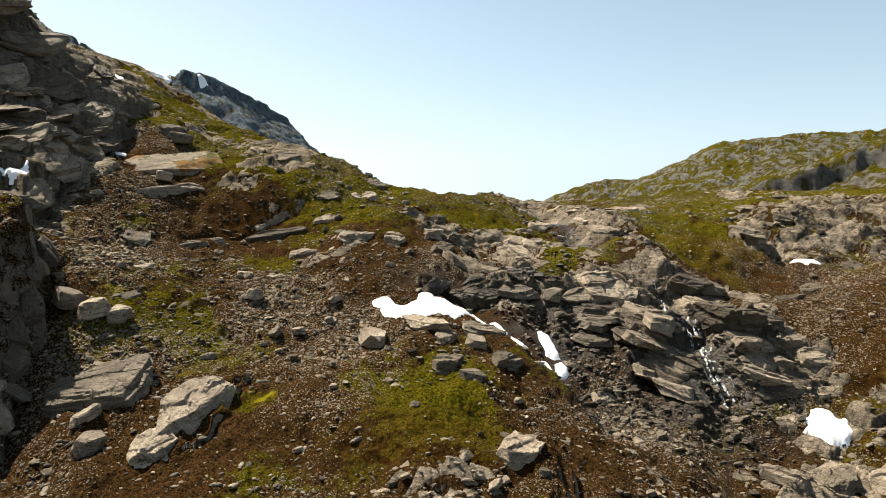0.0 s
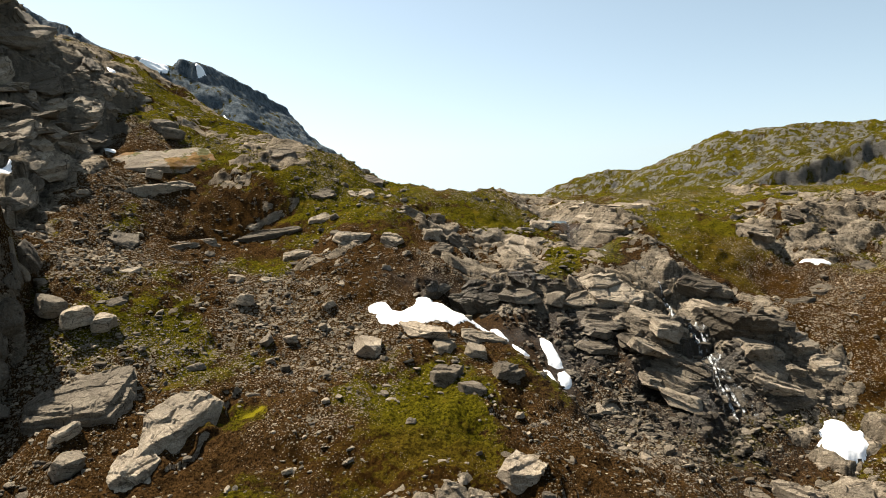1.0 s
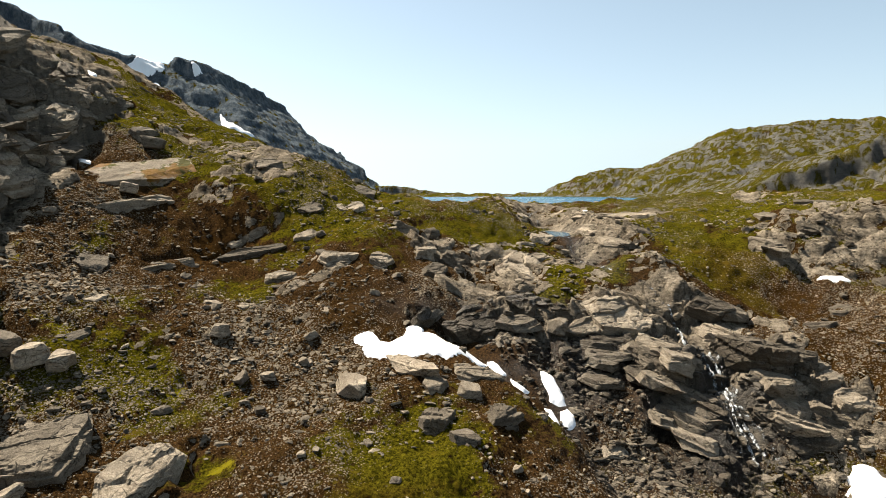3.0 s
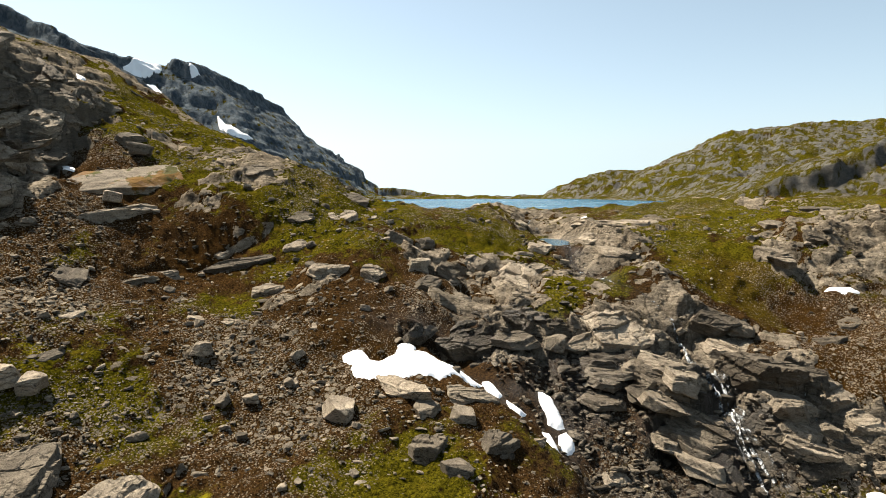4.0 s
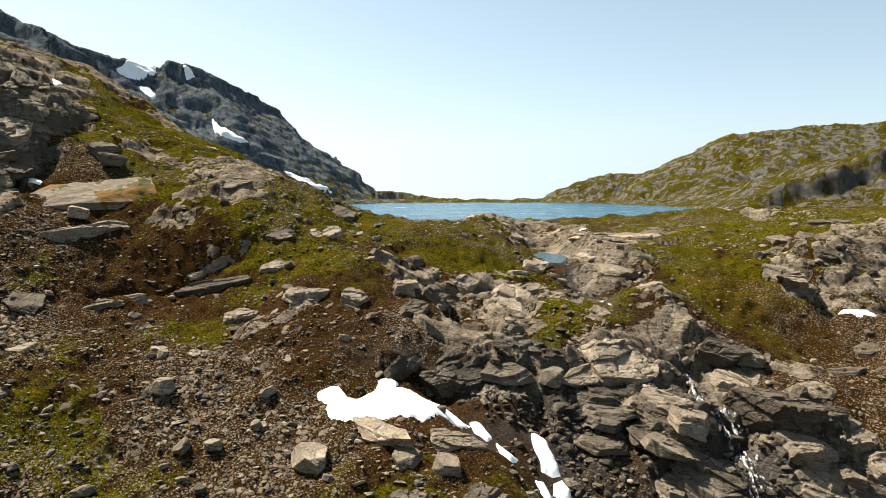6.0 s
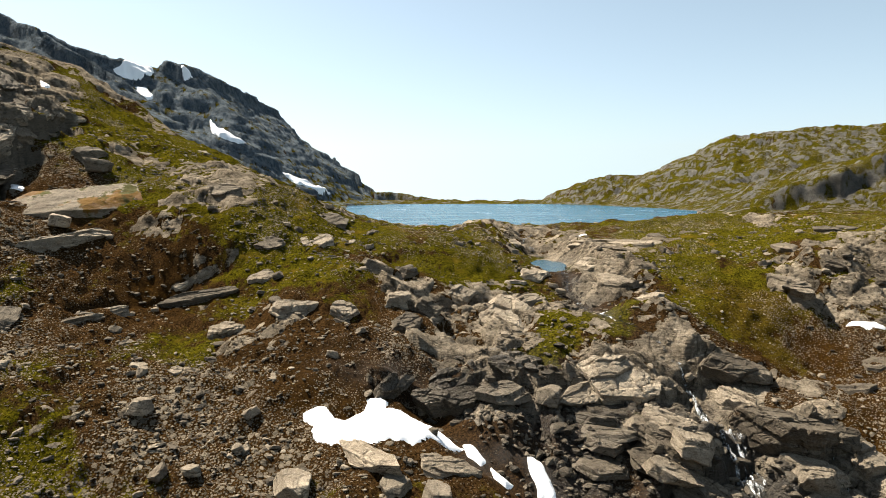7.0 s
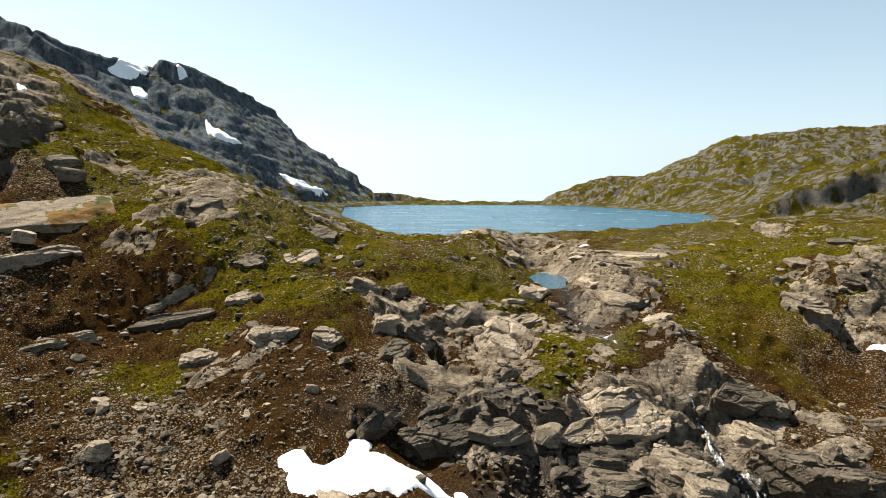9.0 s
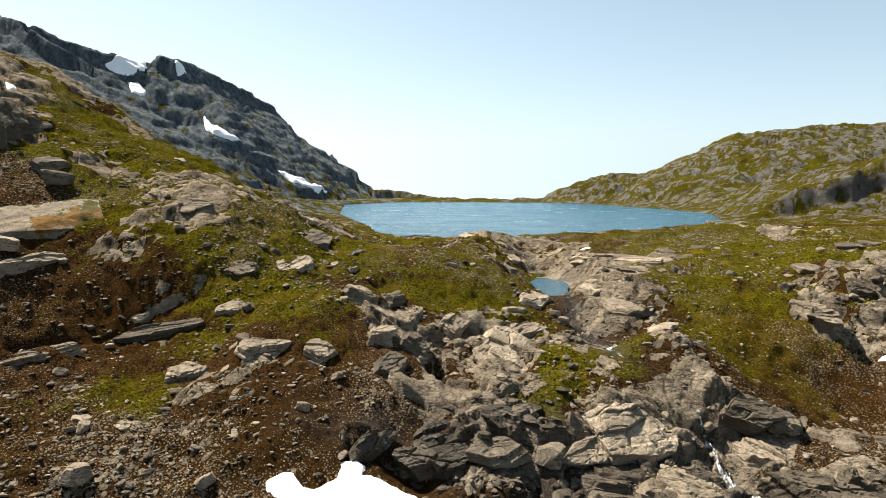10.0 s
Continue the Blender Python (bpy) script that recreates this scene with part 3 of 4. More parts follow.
def grid_object(name, xs, ys, zs, material, extra=(), wrap=False):
    """A sheet from arrays of rows and columns, with point attributes."""
    rows, cols = zs.shape
    me = bpy.data.meshes.new(name)
    n = np.arange(rows * cols).reshape(rows, cols)
    if wrap:
        n = np.concatenate([n, n[:, :1]], 1)
    quads = np.stack([n[:-1, :-1], n[:-1, 1:], n[1:, 1:], n[1:, :-1]], -1).reshape(-1, 4)
    me.vertices.add(rows * cols)
    me.vertices.foreach_set("co", np.stack([xs, ys, zs], -1).astype(np.float32).ravel())
    me.loops.add(quads.size)
    me.loops.foreach_set("vertex_index", quads.astype(np.int32).ravel())
    me.polygons.add(len(quads))
    me.polygons.foreach_set("loop_start", np.arange(0, quads.size, 4, dtype=np.int32))
    me.update(calc_edges=True)
    me.polygons.foreach_set("use_smooth", np.ones(len(quads), bool))
    for key, values in extra:
        me.attributes.new(key, "FLOAT", "POINT").data.foreach_set("value", values.astype(np.float32).ravel())
    me.materials.append(material)
    return new(name, me)


def covers(x, y, z, steep):
    """What grows or lies on the ground: shares of bare rock, grass, stones and wet rock, and of painted shade."""
    near = ramp(np.hypot(x, y), 420, 250)
    a = ledge_amount(x, y)
    _, bare, tone, joint = bedrock(x, y)
    rock = ramp(steep, 1.1, 2.0) * 0.8 + 0.2 * a + 0.24 * fractal(x, y, 9, 4, 91) - 0.2 + 0.85 * bare
    rock = rock * (0.45 + 0.55 * near) + (1 - near) * (0.22 + 0.16 * ramp(x, 60, 120) + 0.5 * fractal(x, y, 6, 5, 92, 0.8) + 0.25 * ramp(steep, 0.7, 1.4))
    rock = rock + blobs(x, y, [(40, 212, 22, 16, 0.4), (10, 232, 30, 12, 0.25), (22, 246, 45, 13, 0.4)])
    rock = rock + blobs(x, y, [(33, 178, 9, 13, 0.4), (46, 170, 9, 9, 0.35), (27, 166, 8, 8, 0.3)])
    rock = rock + 0.55 * np.clip(blobs(x, y, LICHEN_AND_SHADE[:7]), 0, 1)
    # The mountain's bare rock, which takes the hazy blue colour in full.
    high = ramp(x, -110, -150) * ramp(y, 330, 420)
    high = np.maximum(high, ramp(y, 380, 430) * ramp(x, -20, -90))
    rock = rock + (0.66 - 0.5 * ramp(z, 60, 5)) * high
    grass = 0.1 - 0.7 * blobs(x, y, [(-73, 142, 6, 24, 1.0), (-47, 151, 14, 9, 0.55)]) + 0.3 * ramp(y, 148, 170) + 0.75 * blobs(x, y, GRASS) + 0.42 * fractal(x, y, 17, 5, 95) - 0.3 * ramp(steep, 0.7, 1.2) + 0.5 * (1 - near)
    stones = 0.54 + 0.35 * fractal(x, y, 15, 4, 99) + 0.6 * blobs(x, y, SCREE) - 0.12 * np.clip(blobs(x, y, GRASS), 0, 1)
    rust = blobs(x, y, RUST) + 0.3 * fractal(x, y, 21, 3, 103)
    moss = blobs(x, y, MOSS) + 0.25 * fractal(x, y, 9, 3, 107)
    wet_shade = np.clip(blobs(x, y, WET_AND_SHADE) * (0.75 + 0.5 * fractal(x, y, 5, 3, 111)), 0, 1)
    dark = np.clip(blobs(x, y, LICHEN_AND_SHADE) + 0.3 * fractal(x, y, 7, 4, 115) - 0.15, 0, 1)
    return (("lichen_shade", dark), ("rock", rock), ("grass", grass), ("stones", stones), ("wet_shade", wet_shade), ("rust", rust), ("moss", moss), ("far", 1 - near), ("tone", tone * near + 0.3 * (1 - near)), ("joint", joint), ("haze_slate", np.maximum(high, 0.4 * ramp(y, 330, 420))))


def build_ground():
    cx, cy = 4.0, 15.0
    fine = np.radians(np.linspace(-43, 43, 760))
    rest = np.radians(np.linspace(43, 317, 120)[1:-1])
    ang = np.concatenate([fine, rest])
    rad = np.concatenate([np.linspace(0.5, 48, 24)[:-1], np.geomspace(48, 330, 720)[:-1], np.geomspace(330, 1150, 330)[:-1], np.geomspace(1150, 4800, 30)])
    r, a = np.meshgrid(rad, ang, indexing="ij")
    x, y = cx + r * np.sin(a), cy + r * np.cos(a)
    z = ground_height(x, y)
    zr = np.gradient(z, axis=0) / np.gradient(r, axis=0)
    za = np.gradient(z, axis=1) / np.maximum(np.gradient(a, axis=1) * r, 1e-3)
    steep = np.hypot(zr, np.clip(za, -4, 4))
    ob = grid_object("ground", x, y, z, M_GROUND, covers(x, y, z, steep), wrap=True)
    return tagged(ob, "rocky mountain slope with thin grass, brown heath and bare ledges", "ground", kind="structure")


ground = build_ground()


def build_lake():
    mid = Vector((50, 540))
    ring = []
    for px, py in LAKE:
        v = Vector((px, py)) - mid
        ring.append(tuple(mid + v * (1 + 2.2 / v.length)))
    me = bpy.data.meshes.new("lake")
    me.from_pydata([(x, y, LAKE_Z) for x, y in ring], [], [tuple(range(len(ring)))])
    me.materials.append(M_LAKE)
    return tagged(new("lake", me), "blue rippled mountain lake in a rock basin", "lake", kind="structure")


lake = build_lake()


# ---------------------------------------------------------------- rock shapes
def sphere_net(level):
    bm = bmesh.new()
    bmesh.ops.create_icosphere(bm, subdivisions=level, radius=1)
    v = np.array([p.co[:] for p in bm.verts])
    f = np.array([[q.index for q in p.verts] for p in bm.faces])
    bm.free()
    return v, f


NETS = {n: sphere_net(n) for n in (1, 2, 3, 4, 5, 6)}


def block_cuts(rng, count, sides=6, corners=5):
    """Cutting planes of angular blocks: a top, a bottom, a ring of sides and some broken corners."""
    turn = (np.arange(sides) + rng.uniform(-0.35, 0.35, (count, sides))) * 2 * math.pi / sides + rng.uniform(0, 6.28, (count, 1))
    ring = np.stack([np.cos(turn), np.sin(turn), rng.uniform(-0.2, 0.35, (count, sides))], -1)
    cap = np.concatenate([rng.normal(0, 0.12, (count, 2, 2)), np.tile([[1.0], [-1.0]], (count, 1, 1))], 2)
    odd = rng.normal(size=(count, corners, 3))
    n = np.concatenate([ring, cap, odd], 1)
    n /= np.linalg.norm(n, axis=2)[:, :, None]
    c = np.concatenate([rng.uniform(0.5, 0.8, (count, sides)), rng.uniform(0.5, 0.7, (count, 2)), rng.uniform(0.66, 0.95, (count, corners))], 1)
    return n, c


def hewn(dirs, rng, cuts):
    """Radii of one rough block."""
    n, c = block_cuts(rng, 1, 6, cuts)
    return (c[0] / np.maximum(dirs @ n[0].T, 1e-3)).min(1)


def mesh_from(name, verts, faces, material, smooth=False):
    me = bpy.data.meshes.new(name)
    me.vertices.add(len(verts))
    me.vertices.foreach_set("co", np.asarray(verts, np.float32).ravel())
    me.loops.add(faces.size)
    me.loops.foreach_set("vertex_index", faces.astype(np.int32).ravel())
    me.polygons.add(len(faces))
    me.polygons.foreach_set("loop_start", np.arange(0, faces.size, faces.shape[1], dtype=np.int32))
    me.update(calc_edges=True)
    me.polygons.foreach_set("use_smooth", np.full(len(faces), smooth))
    me.materials.append(material)
    return me


def boulder_mesh(name, seed, size, level=3, cuts=11, layers=0.0, material=None):
    """One angular boulder of about that length, width and height, in layers if wanted, with a rough skin."""
    rng = np.random.default_rng(seed)
    d, f = NETS[level]
    v = d * hewn(d, rng, cuts)[:, None] * (np.array(size) / 2 / 0.8)
    if layers:
        step = np.floor((v[:, 2] + 0.25 * fractal(v[:, 0], v[:, 1], 3, 2, seed)) / layers)
        slip = hash2(step, step * 0 + 3, seed)[:, None] - 0.5
        turn = hash2(step, step * 0 + 9, seed) * 6.28
        v[:, :2] *= 1 + 0.13 * slip
        v[:, 0] += 0.16 * layers * np.cos(turn)
        v[:, 1] += 0.16 * layers * np.sin(turn)
        top = ramp(d[:, 2], 0.0, 0.35)
        for lu, lv, high in ((0.75 * size[0], 0.27 * size[1], 0.15), (0.26 * size[0], 0.15 * size[1], 0.05)):
            edge, ku, kv, _, _ = plate_cells(v[:, 0] / lu + 0.12 * fractal(v[:, 0], v[:, 1], lu, 2, seed), v[:, 1] / lv + 0.12 * fractal(v[:, 0], v[:, 1], lu, 2, seed + 1), seed)
            v[:, 2] += top * size[2] * (high * (hash2(ku, kv, seed + 2) - 0.6) - 0.5 * high * (1 - ramp(edge, 0.0, 0.09)))
    big = float(np.mean(size))
    skin = 0.016 * big * fractal(v[:, 0] + v[:, 2] * 0.7, v[:, 1] - v[:, 2] * 0.6, big * 0.3, 4, seed + 5, 0.6)
    v = v + d * skin[:, None]
    return mesh_from(name, v, f, material or M_ROCK)


def level_at(x, y):
    return float(ground_height(np.array([x]), np.array([y]))[0])


SLAB_LABEL = "weathered grey gneiss slab bedded in the slope"


def slab(x, y, size, yaw=0, pitch=0, roll=0, up=0.2, seed=1, layers=0.0, level=5, label=SLAB_LABEL, name="rock_slab", cuts=9, material=None):
    """A large outcrop rock, sunk into the ground. up: how far its middle stands over the ground, in shares of its height."""
    size = (size[0], size[1], size[2] * 0.85)
    level = 6 if level == 5 and size[0] > 9.5 else level
    ob = new(name, boulder_mesh(name, seed, size, level, cuts, layers, material))
    h = 0.3 * min(size[0], size[1]) + 1
    lie = Matrix.Identity(4)
    probe = [(0, 0), (h, 0), (-h, 0), (0, h), (0, -h), (h, h), (-h, h), (h, -h), (-h, -h)]
    g = ground_height(np.array([x + i for i, _ in probe]), np.array([y + j for _, j in probe]))
    if name == "rock_slab":
        lie = Vector((-0.75 * (g[1] - g[2]) / (2 * h), -0.75 * (g[3] - g[4]) / (2 * h), 1)).normalized().to_track_quat("Z", "Y").to_matrix().to_4x4()
        pitch, roll, up = 0.6 * (pitch - 18), 0.7 * roll, 0.4 * up - 0.15
    ob.matrix_world = pose(x, y, float(g.mean()) + up * size[2]) @ lie @ pose(0, 0, 0, pitch, roll, yaw)
    return tagged(ob, label, "rock slab", group="rock slabs of the slope", kind="thing")


# Left side: the scree gully and the ledges under the cliff.
slab(-50, 91, (17, 13, 6), 25, 22, -6, 0.12, 11, 1.1, 5, "broad tilted brown-grey rock slab with an undercut front", material=M_BROWN)
slab(-33.5, 88, (7.0, 12, 4.6), -28, 24, 8, 0.22, 12, 1.2, 5, "long stepped rock rib standing out of scree", material=M_BROWN)
slab(-36, 80, (6.0, 7, 4.0), -20, 12, 8, 0.2, 13, 0.9)
slab(-60.5, 105.5, (4.6, 4.4, 4.4), 20, 8, 6, 0.3, 14, 0, 3, "large pale boulder at the cliff's foot", "boulder")
slab(-55.8, 104, (5.0, 4.2, 4.6), 45, 0, -8, 0.3, 15, 0, 3, "large pale blocky boulder in scree", "boulder")
slab(-52.4, 105.2, (4.8, 4.0, 3.6), -15, 6, 4, 0.25, 16, 0, 3, "large grey boulder beside its neighbour", "boulder")
slab(-47, 84, (5.5, 3.0, 2.4), 35, 0, -22, 0.3, 17, 0.6, 3, "slanting grey boulder on scree", "boulder")
slab(-44, 80, (4.6, 4.0, 3.4), 10, 10, 10, 0.3, 18, 0, 3, "grey blocky boulder on scree", "boulder")
slab(-68.5, 166.5, (36, 17, 4.6), 14, 34, -4, 0.5, 19, 0.0, 5, "great flat pale slab with moss and orange lichen", material=M_MOSSY)
slab(-63.5, 153, (18, 5, 4.5), 6, 6, -6, 0.2, 21, 1.0, 5, "low rock ledge with a dark shaded face")
slab(-72, 181, (6.4, 5, 4.2), 10, 0, 6, 0.35, 22, 0, 3, "round-topped boulder lying on a slab", "boulder")
slab(-66.4, 156, (4.4, 4, 3.6), 30, 0, 6, 0.4, 23, 0, 3, "dark boulder on a rock ledge", "boulder")
slab(-77, 186, (9, 6, 5), 20, 0, 6, 0.25, 24, 0.8, 3)
slab(-43.5, 175, (13, 8, 3), -12, 12, -6, 0.1, 25, 0.8)
slab(-39, 151, (17, 4.2, 3.2), 28, 14, 0, 0.12, 26, 0.7, 5, "long rock edge beside a dark cleft")
slab(-52, 141, (13, 3.6, 2.6), 32, 14, 0, 0.1, 27, 0.7)
slab(-34.5, 118.5, (3.6, 3.4, 2.8), 10, 0, 8, 0.3, 28, 0, 3, "grey boulder among smaller stones", "boulder")
slab(-24.4, 110, (2.6, 2.2, 2.0), 10, 0, 0, 0.3, 29, 0, 3, "small pale boulder on brown soil", "boulder")
slab(-30, 140, (7, 5, 3), 15, 12, 0, 0.15, 30, 0.8)
slab(-18.5, 140, (8, 5, 3.4), 12, 14, 5, 0.2, 31, 0.9)
slab(-10.5, 140, (5, 4.5, 3.4), -20, 10, -6, 0.3, 32, 0.8)
slab(-20, 166, (10, 6, 3), 22, 14, -4, 0.12, 33, 0.8)
slab(-27, 153, (7, 4, 2.4), 10, 14, 0, 0.12, 34, 0.7)
slab(-7, 159, (10, 6.5, 4), -14, 12, 14, 0.16, 35, 1.2, 5, "pale tilted slab with a deep shadow under its edge")
slab(-1.8, 164, (6, 5, 3.6), 20, 10, 8, 0.2, 36, 0.9)
slab(-18, 181, (9, 6, 3), 10, 10, -6, 0.15, 37, 0.9)
slab(-25, 203, (12, 7, 3.4), 15, 8, -8, 0.2, 38, 0.9)
# Middle: over and under the long snow patch.
slab(3.2, 147.5, (5, 6.5, 6.4), -18, 16, 16, 0.32, 41, 1.2, 5, "steep pale block with a shaded flank")
slab(-2.4, 147.5, (7, 6, 4.4), 10, 16, -6, 0.24, 42, 1.0)
slab(0, 140, (8, 5, 4.5), 12, 10, 0, 0.2, 43, 0.9)
slab(9.5, 161, (8, 5, 4.4), 24, 8, 8, 0.22, 44, 1.0)
slab(17.8, 154, (10, 13, 4.8), -32, 20, 10, 0.14, 45, 1.3, 5, "broad pale sunlit slab beside the stream")
slab(22.5, 164, (10, 6, 3.6), 28, 8, 0, 0.15, 46, 0.9)
slab(29.8, 161, (7, 6, 3.4), -24, 14, 6, 0.1, 47, 1.0)
slab(7.5, 128.5, (11, 8, 5), 20, 18, 6, 0.1, 48, 0.9, 5, "dark knobbly rock face above the snow", material=M_WET_SHADE)
slab(16.8, 134, (9, 8, 7), 8, 12, 0, 0.12, 49, 1.2, 5, material=M_WET_SHADE)
slab(21.6, 127.5, (3.8, 3.6, 4.2), 15, 0, 10, 0.34, 50, 0, 3, "grey-green upright boulder in wet rubble", "boulder")
slab(-11.4, 107.6, (5.8, 4.8, 4.0), 24, 14, 0, 0.26, 51, 0, 5, "rounded pale boulder below the snow", "boulder")
slab(1.0, 99.5, (5.2, 5.0, 5.0), -20, 12, 8, 0.3, 52, 1.2, 5, "pale blocky outcrop on the grassy knoll")
slab(5.4, 106.4, (3.4, 4.4, 4.0), -18, 16, 8, 0.3, 53, 0, 5)
slab(0.6, 107.2, (4.2, 4.0, 3.0), -24, 16, 6, 0.26, 54, 0, 5)
slab(4.2, 95.2, (4.6, 3.6, 3.6), 10, 6, 10, 0.3, 55, 0, 5)
slab(9.5, 101, (6, 5, 5), 10, 0, 16, 0.2, 56, 1.0, 5)
slab(-3, 111.5, (14, 4.5, 3.4), 2, 8, 2, 0.1, 57, 0.8, 5, "low pale rock step along the snow's edge")
slab(7, 111, (8, 4, 3.6), -28, 10, 6, 0.16, 58, 0.9)
slab(10.2, 81, (7.5, 6, 5.5), 50, 10, 14, 0.1, 59, 1.6, 5, "rounded pale knoll with grass on its back")
slab(4.6, 117.6, (2.0, 1.7, 1.6), 10, 0, 0, 0.55, 66, 0, 3, "dark boulder poking out of the snow", "boulder", material=M_DARK)
slab(-1.5, 126.6, (8, 4.5, 4.4), 8, 20, 4, 0.5, 67, 1.0, 5, "dark knobbly rock step behind the snow", material=M_WET_SHADE)
slab(4.2, 126.9, (6.5, 4.5, 5), -12, 20, -6, 0.5, 68, 1.0, 5, "dark knobbly rock step behind the snow", material=M_WET_SHADE)
# Right side: the waterfall's ledges.
slab(33.5, 135, (16, 11, 6), 14, 26, 10, 0.16, 71, 1.0, 5, "big cracked pale slab beside the waterfall")
slab(27, 130.5, (9, 5, 3.4), 10, 16, -4, 0.2, 72, 0.8, 5)
slab(54, 141.5, (12, 6, 4.4), -10, 16, 8, 0.26, 73, 1.2, 5, "pale smooth rock brow at the fall's top")
slab(52.5, 136.5, (9, 6, 5.4), -18, 16, 10, 0.26, 74, 1.4, 5, "pale smooth rounded slab beside the falling water")
slab(59, 142, (7, 6, 4), -10, 12, 12, 0.2, 75, 1.0, 5)
slab(54.5, 124, (12, 8, 12), -8, 10, 8, 0.08, 76, 1.0, 5, "tall cracked brown-grey rock wall", material=M_BROWN)
slab(60.5, 127, (8, 8, 8), 10, 8, 12, 0.1, 77, 0.9, 5, material=M_BROWN)
slab(39.8, 121, (12, 7, 4.4), -14, 10, 14, 0.2, 78, 0.8, 5, "layered slabs jutting over a dark hollow")
slab(40.5, 115.5, (12, 6, 4), -16, 8, 16, 0.24, 79, 0.8, 5, "layered slabs jutting over a dark hollow", material=M_BROWN)
slab(38, 127.5, (9, 6, 4), -12, 14, 10, 0.2, 80, 0.8, 5)
slab(53.5, 113, (9, 6, 5), -8, 6, 12, 0.14, 81, 0.8, 5, material=M_BROWN)
slab(60, 117, (8, 6, 4), -12, 8, 10, 0.16, 82, 0.8, 5, material=M_BROWN)
slab(65, 122.5, (8, 7, 6), 14, 14, 6, 0.18, 83, 1.0, 5)
slab(67, 117.5, (8, 6, 4.6), -10, 12, 6, 0.16, 84, 1.0, 5, material=M_BROWN)
slab(73.5, 138.5, (8, 5, 3), -8, 14, 4, 0.14, 85, 0.8, 5)
slab(79.5, 173.5, (7, 8, 9), 5, 0, 6, 0.12, 86, 1.1, 5, "square cracked block with a black cleft beside it")
slab(93, 180, (6, 4.5, 3), -10, 8, 4, 0.0, 87, 0.9, 5, material=M_BROWN)
slab(51, 93.5, (8, 6, 5), 14, 10, 0, 0.2, 88, 1.3, 5, "rounded pale rock hump in the basin")
slab(58, 93, (8, 6, 4.6), -10, 8, 6, 0.2, 89, 1.3, 5, "rounded pale cracked rock hump in the basin")
slab(65, 92, (8, 6, 4), 20, 8, 0, 0.2, 90, 1.0, 5)
slab(88, 190, (7, 5, 2.4), 16, 10, 5, 0.0, 91, 0.9, 4)
slab(107, 207, (9, 6, 3), 20, 10, 0, 0.16, 92, 0.9, 5)
slab(43.5, 214, (17, 7, 2.6), 16, 6, -3, 0.2, 93, 0.7, 5, "flat water-worn slab beside the stream pool")
slab(52, 224, (16, 6, 2.4), 14, 6, -2, 0.2, 94, 0.7, 5, "flat water-worn slab beside the stream")
slab(56, 209, (14, 6, 2.8), 18, 8, 2, 0.18, 95, 0.7, 5)
slab(15, 226, (14, 6, 2.6), -4, 6, 2, 0.25, 96, 0.8, 5)
slab(22, 196, (8, 6, 2.4), 20, 6, 0, 0.2, 97, 0.8, 5)
slab(46, 192, (12, 6, 2.6), 12, 8, 0, 0.2, 98, 0.8, 5)
slab(42, 172, (9, 6, 3.4), -14, 10, 6, 0.2, 99, 0.9, 5)
slab(39, 181, (9, 7, 3.2), -20, 14, 6, 0.2, 101, 0.9, 5, "pale water-worn slab beside the stream")
slab(47, 163, (8, 6, 3), -16, 16, 8, 0.2, 102, 0.8, 5)
slab(26, 176, (9, 6, 2.8), 18, 10, 4, 0.2, 103, 0.8, 5)
slab(66, 219, (15, 6, 2.6), 20, 8, 2, 0.2, 104, 0.7, 5)
slab(25, 214, (10, 5, 2.2), 10, 6, 2, 0.2, 105, 0.7, 5, "flat water-worn slab beside the stream pool")
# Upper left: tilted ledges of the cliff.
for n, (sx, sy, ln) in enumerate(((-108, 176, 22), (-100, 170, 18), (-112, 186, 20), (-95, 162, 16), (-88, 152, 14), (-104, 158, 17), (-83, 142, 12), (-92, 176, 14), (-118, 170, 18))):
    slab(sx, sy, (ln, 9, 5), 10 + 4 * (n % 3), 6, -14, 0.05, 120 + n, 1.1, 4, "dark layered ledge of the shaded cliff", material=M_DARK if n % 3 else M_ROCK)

ledge_rng = random.Random(77)
for n in range(30):
    sy = 118 + 3.0 * n
    edge_x = np.interp(sy, (116, 140, 165, 186, 206), (-77, -82, -87, -89, -94))
    for back in (ledge_rng.uniform(0, 3), ledge_rng.uniform(5, 13)):
        ln = ledge_rng.uniform(5, 11)
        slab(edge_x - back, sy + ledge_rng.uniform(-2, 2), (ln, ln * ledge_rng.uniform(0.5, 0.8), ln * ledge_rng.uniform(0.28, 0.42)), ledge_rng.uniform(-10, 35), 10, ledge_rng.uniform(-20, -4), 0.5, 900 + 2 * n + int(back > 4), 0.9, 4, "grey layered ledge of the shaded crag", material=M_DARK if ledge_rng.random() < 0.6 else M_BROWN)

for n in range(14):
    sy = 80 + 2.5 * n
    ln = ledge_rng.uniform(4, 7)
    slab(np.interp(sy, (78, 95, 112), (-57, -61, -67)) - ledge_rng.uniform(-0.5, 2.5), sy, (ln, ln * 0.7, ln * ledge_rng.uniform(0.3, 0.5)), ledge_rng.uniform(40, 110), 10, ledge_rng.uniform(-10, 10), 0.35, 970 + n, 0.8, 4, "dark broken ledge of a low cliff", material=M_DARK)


def part(name, me, parent, m, label=""):
    ob = new(name, me)
    ob.parent = parent
    ob.matrix_basis = m
    return tagged(ob, label)


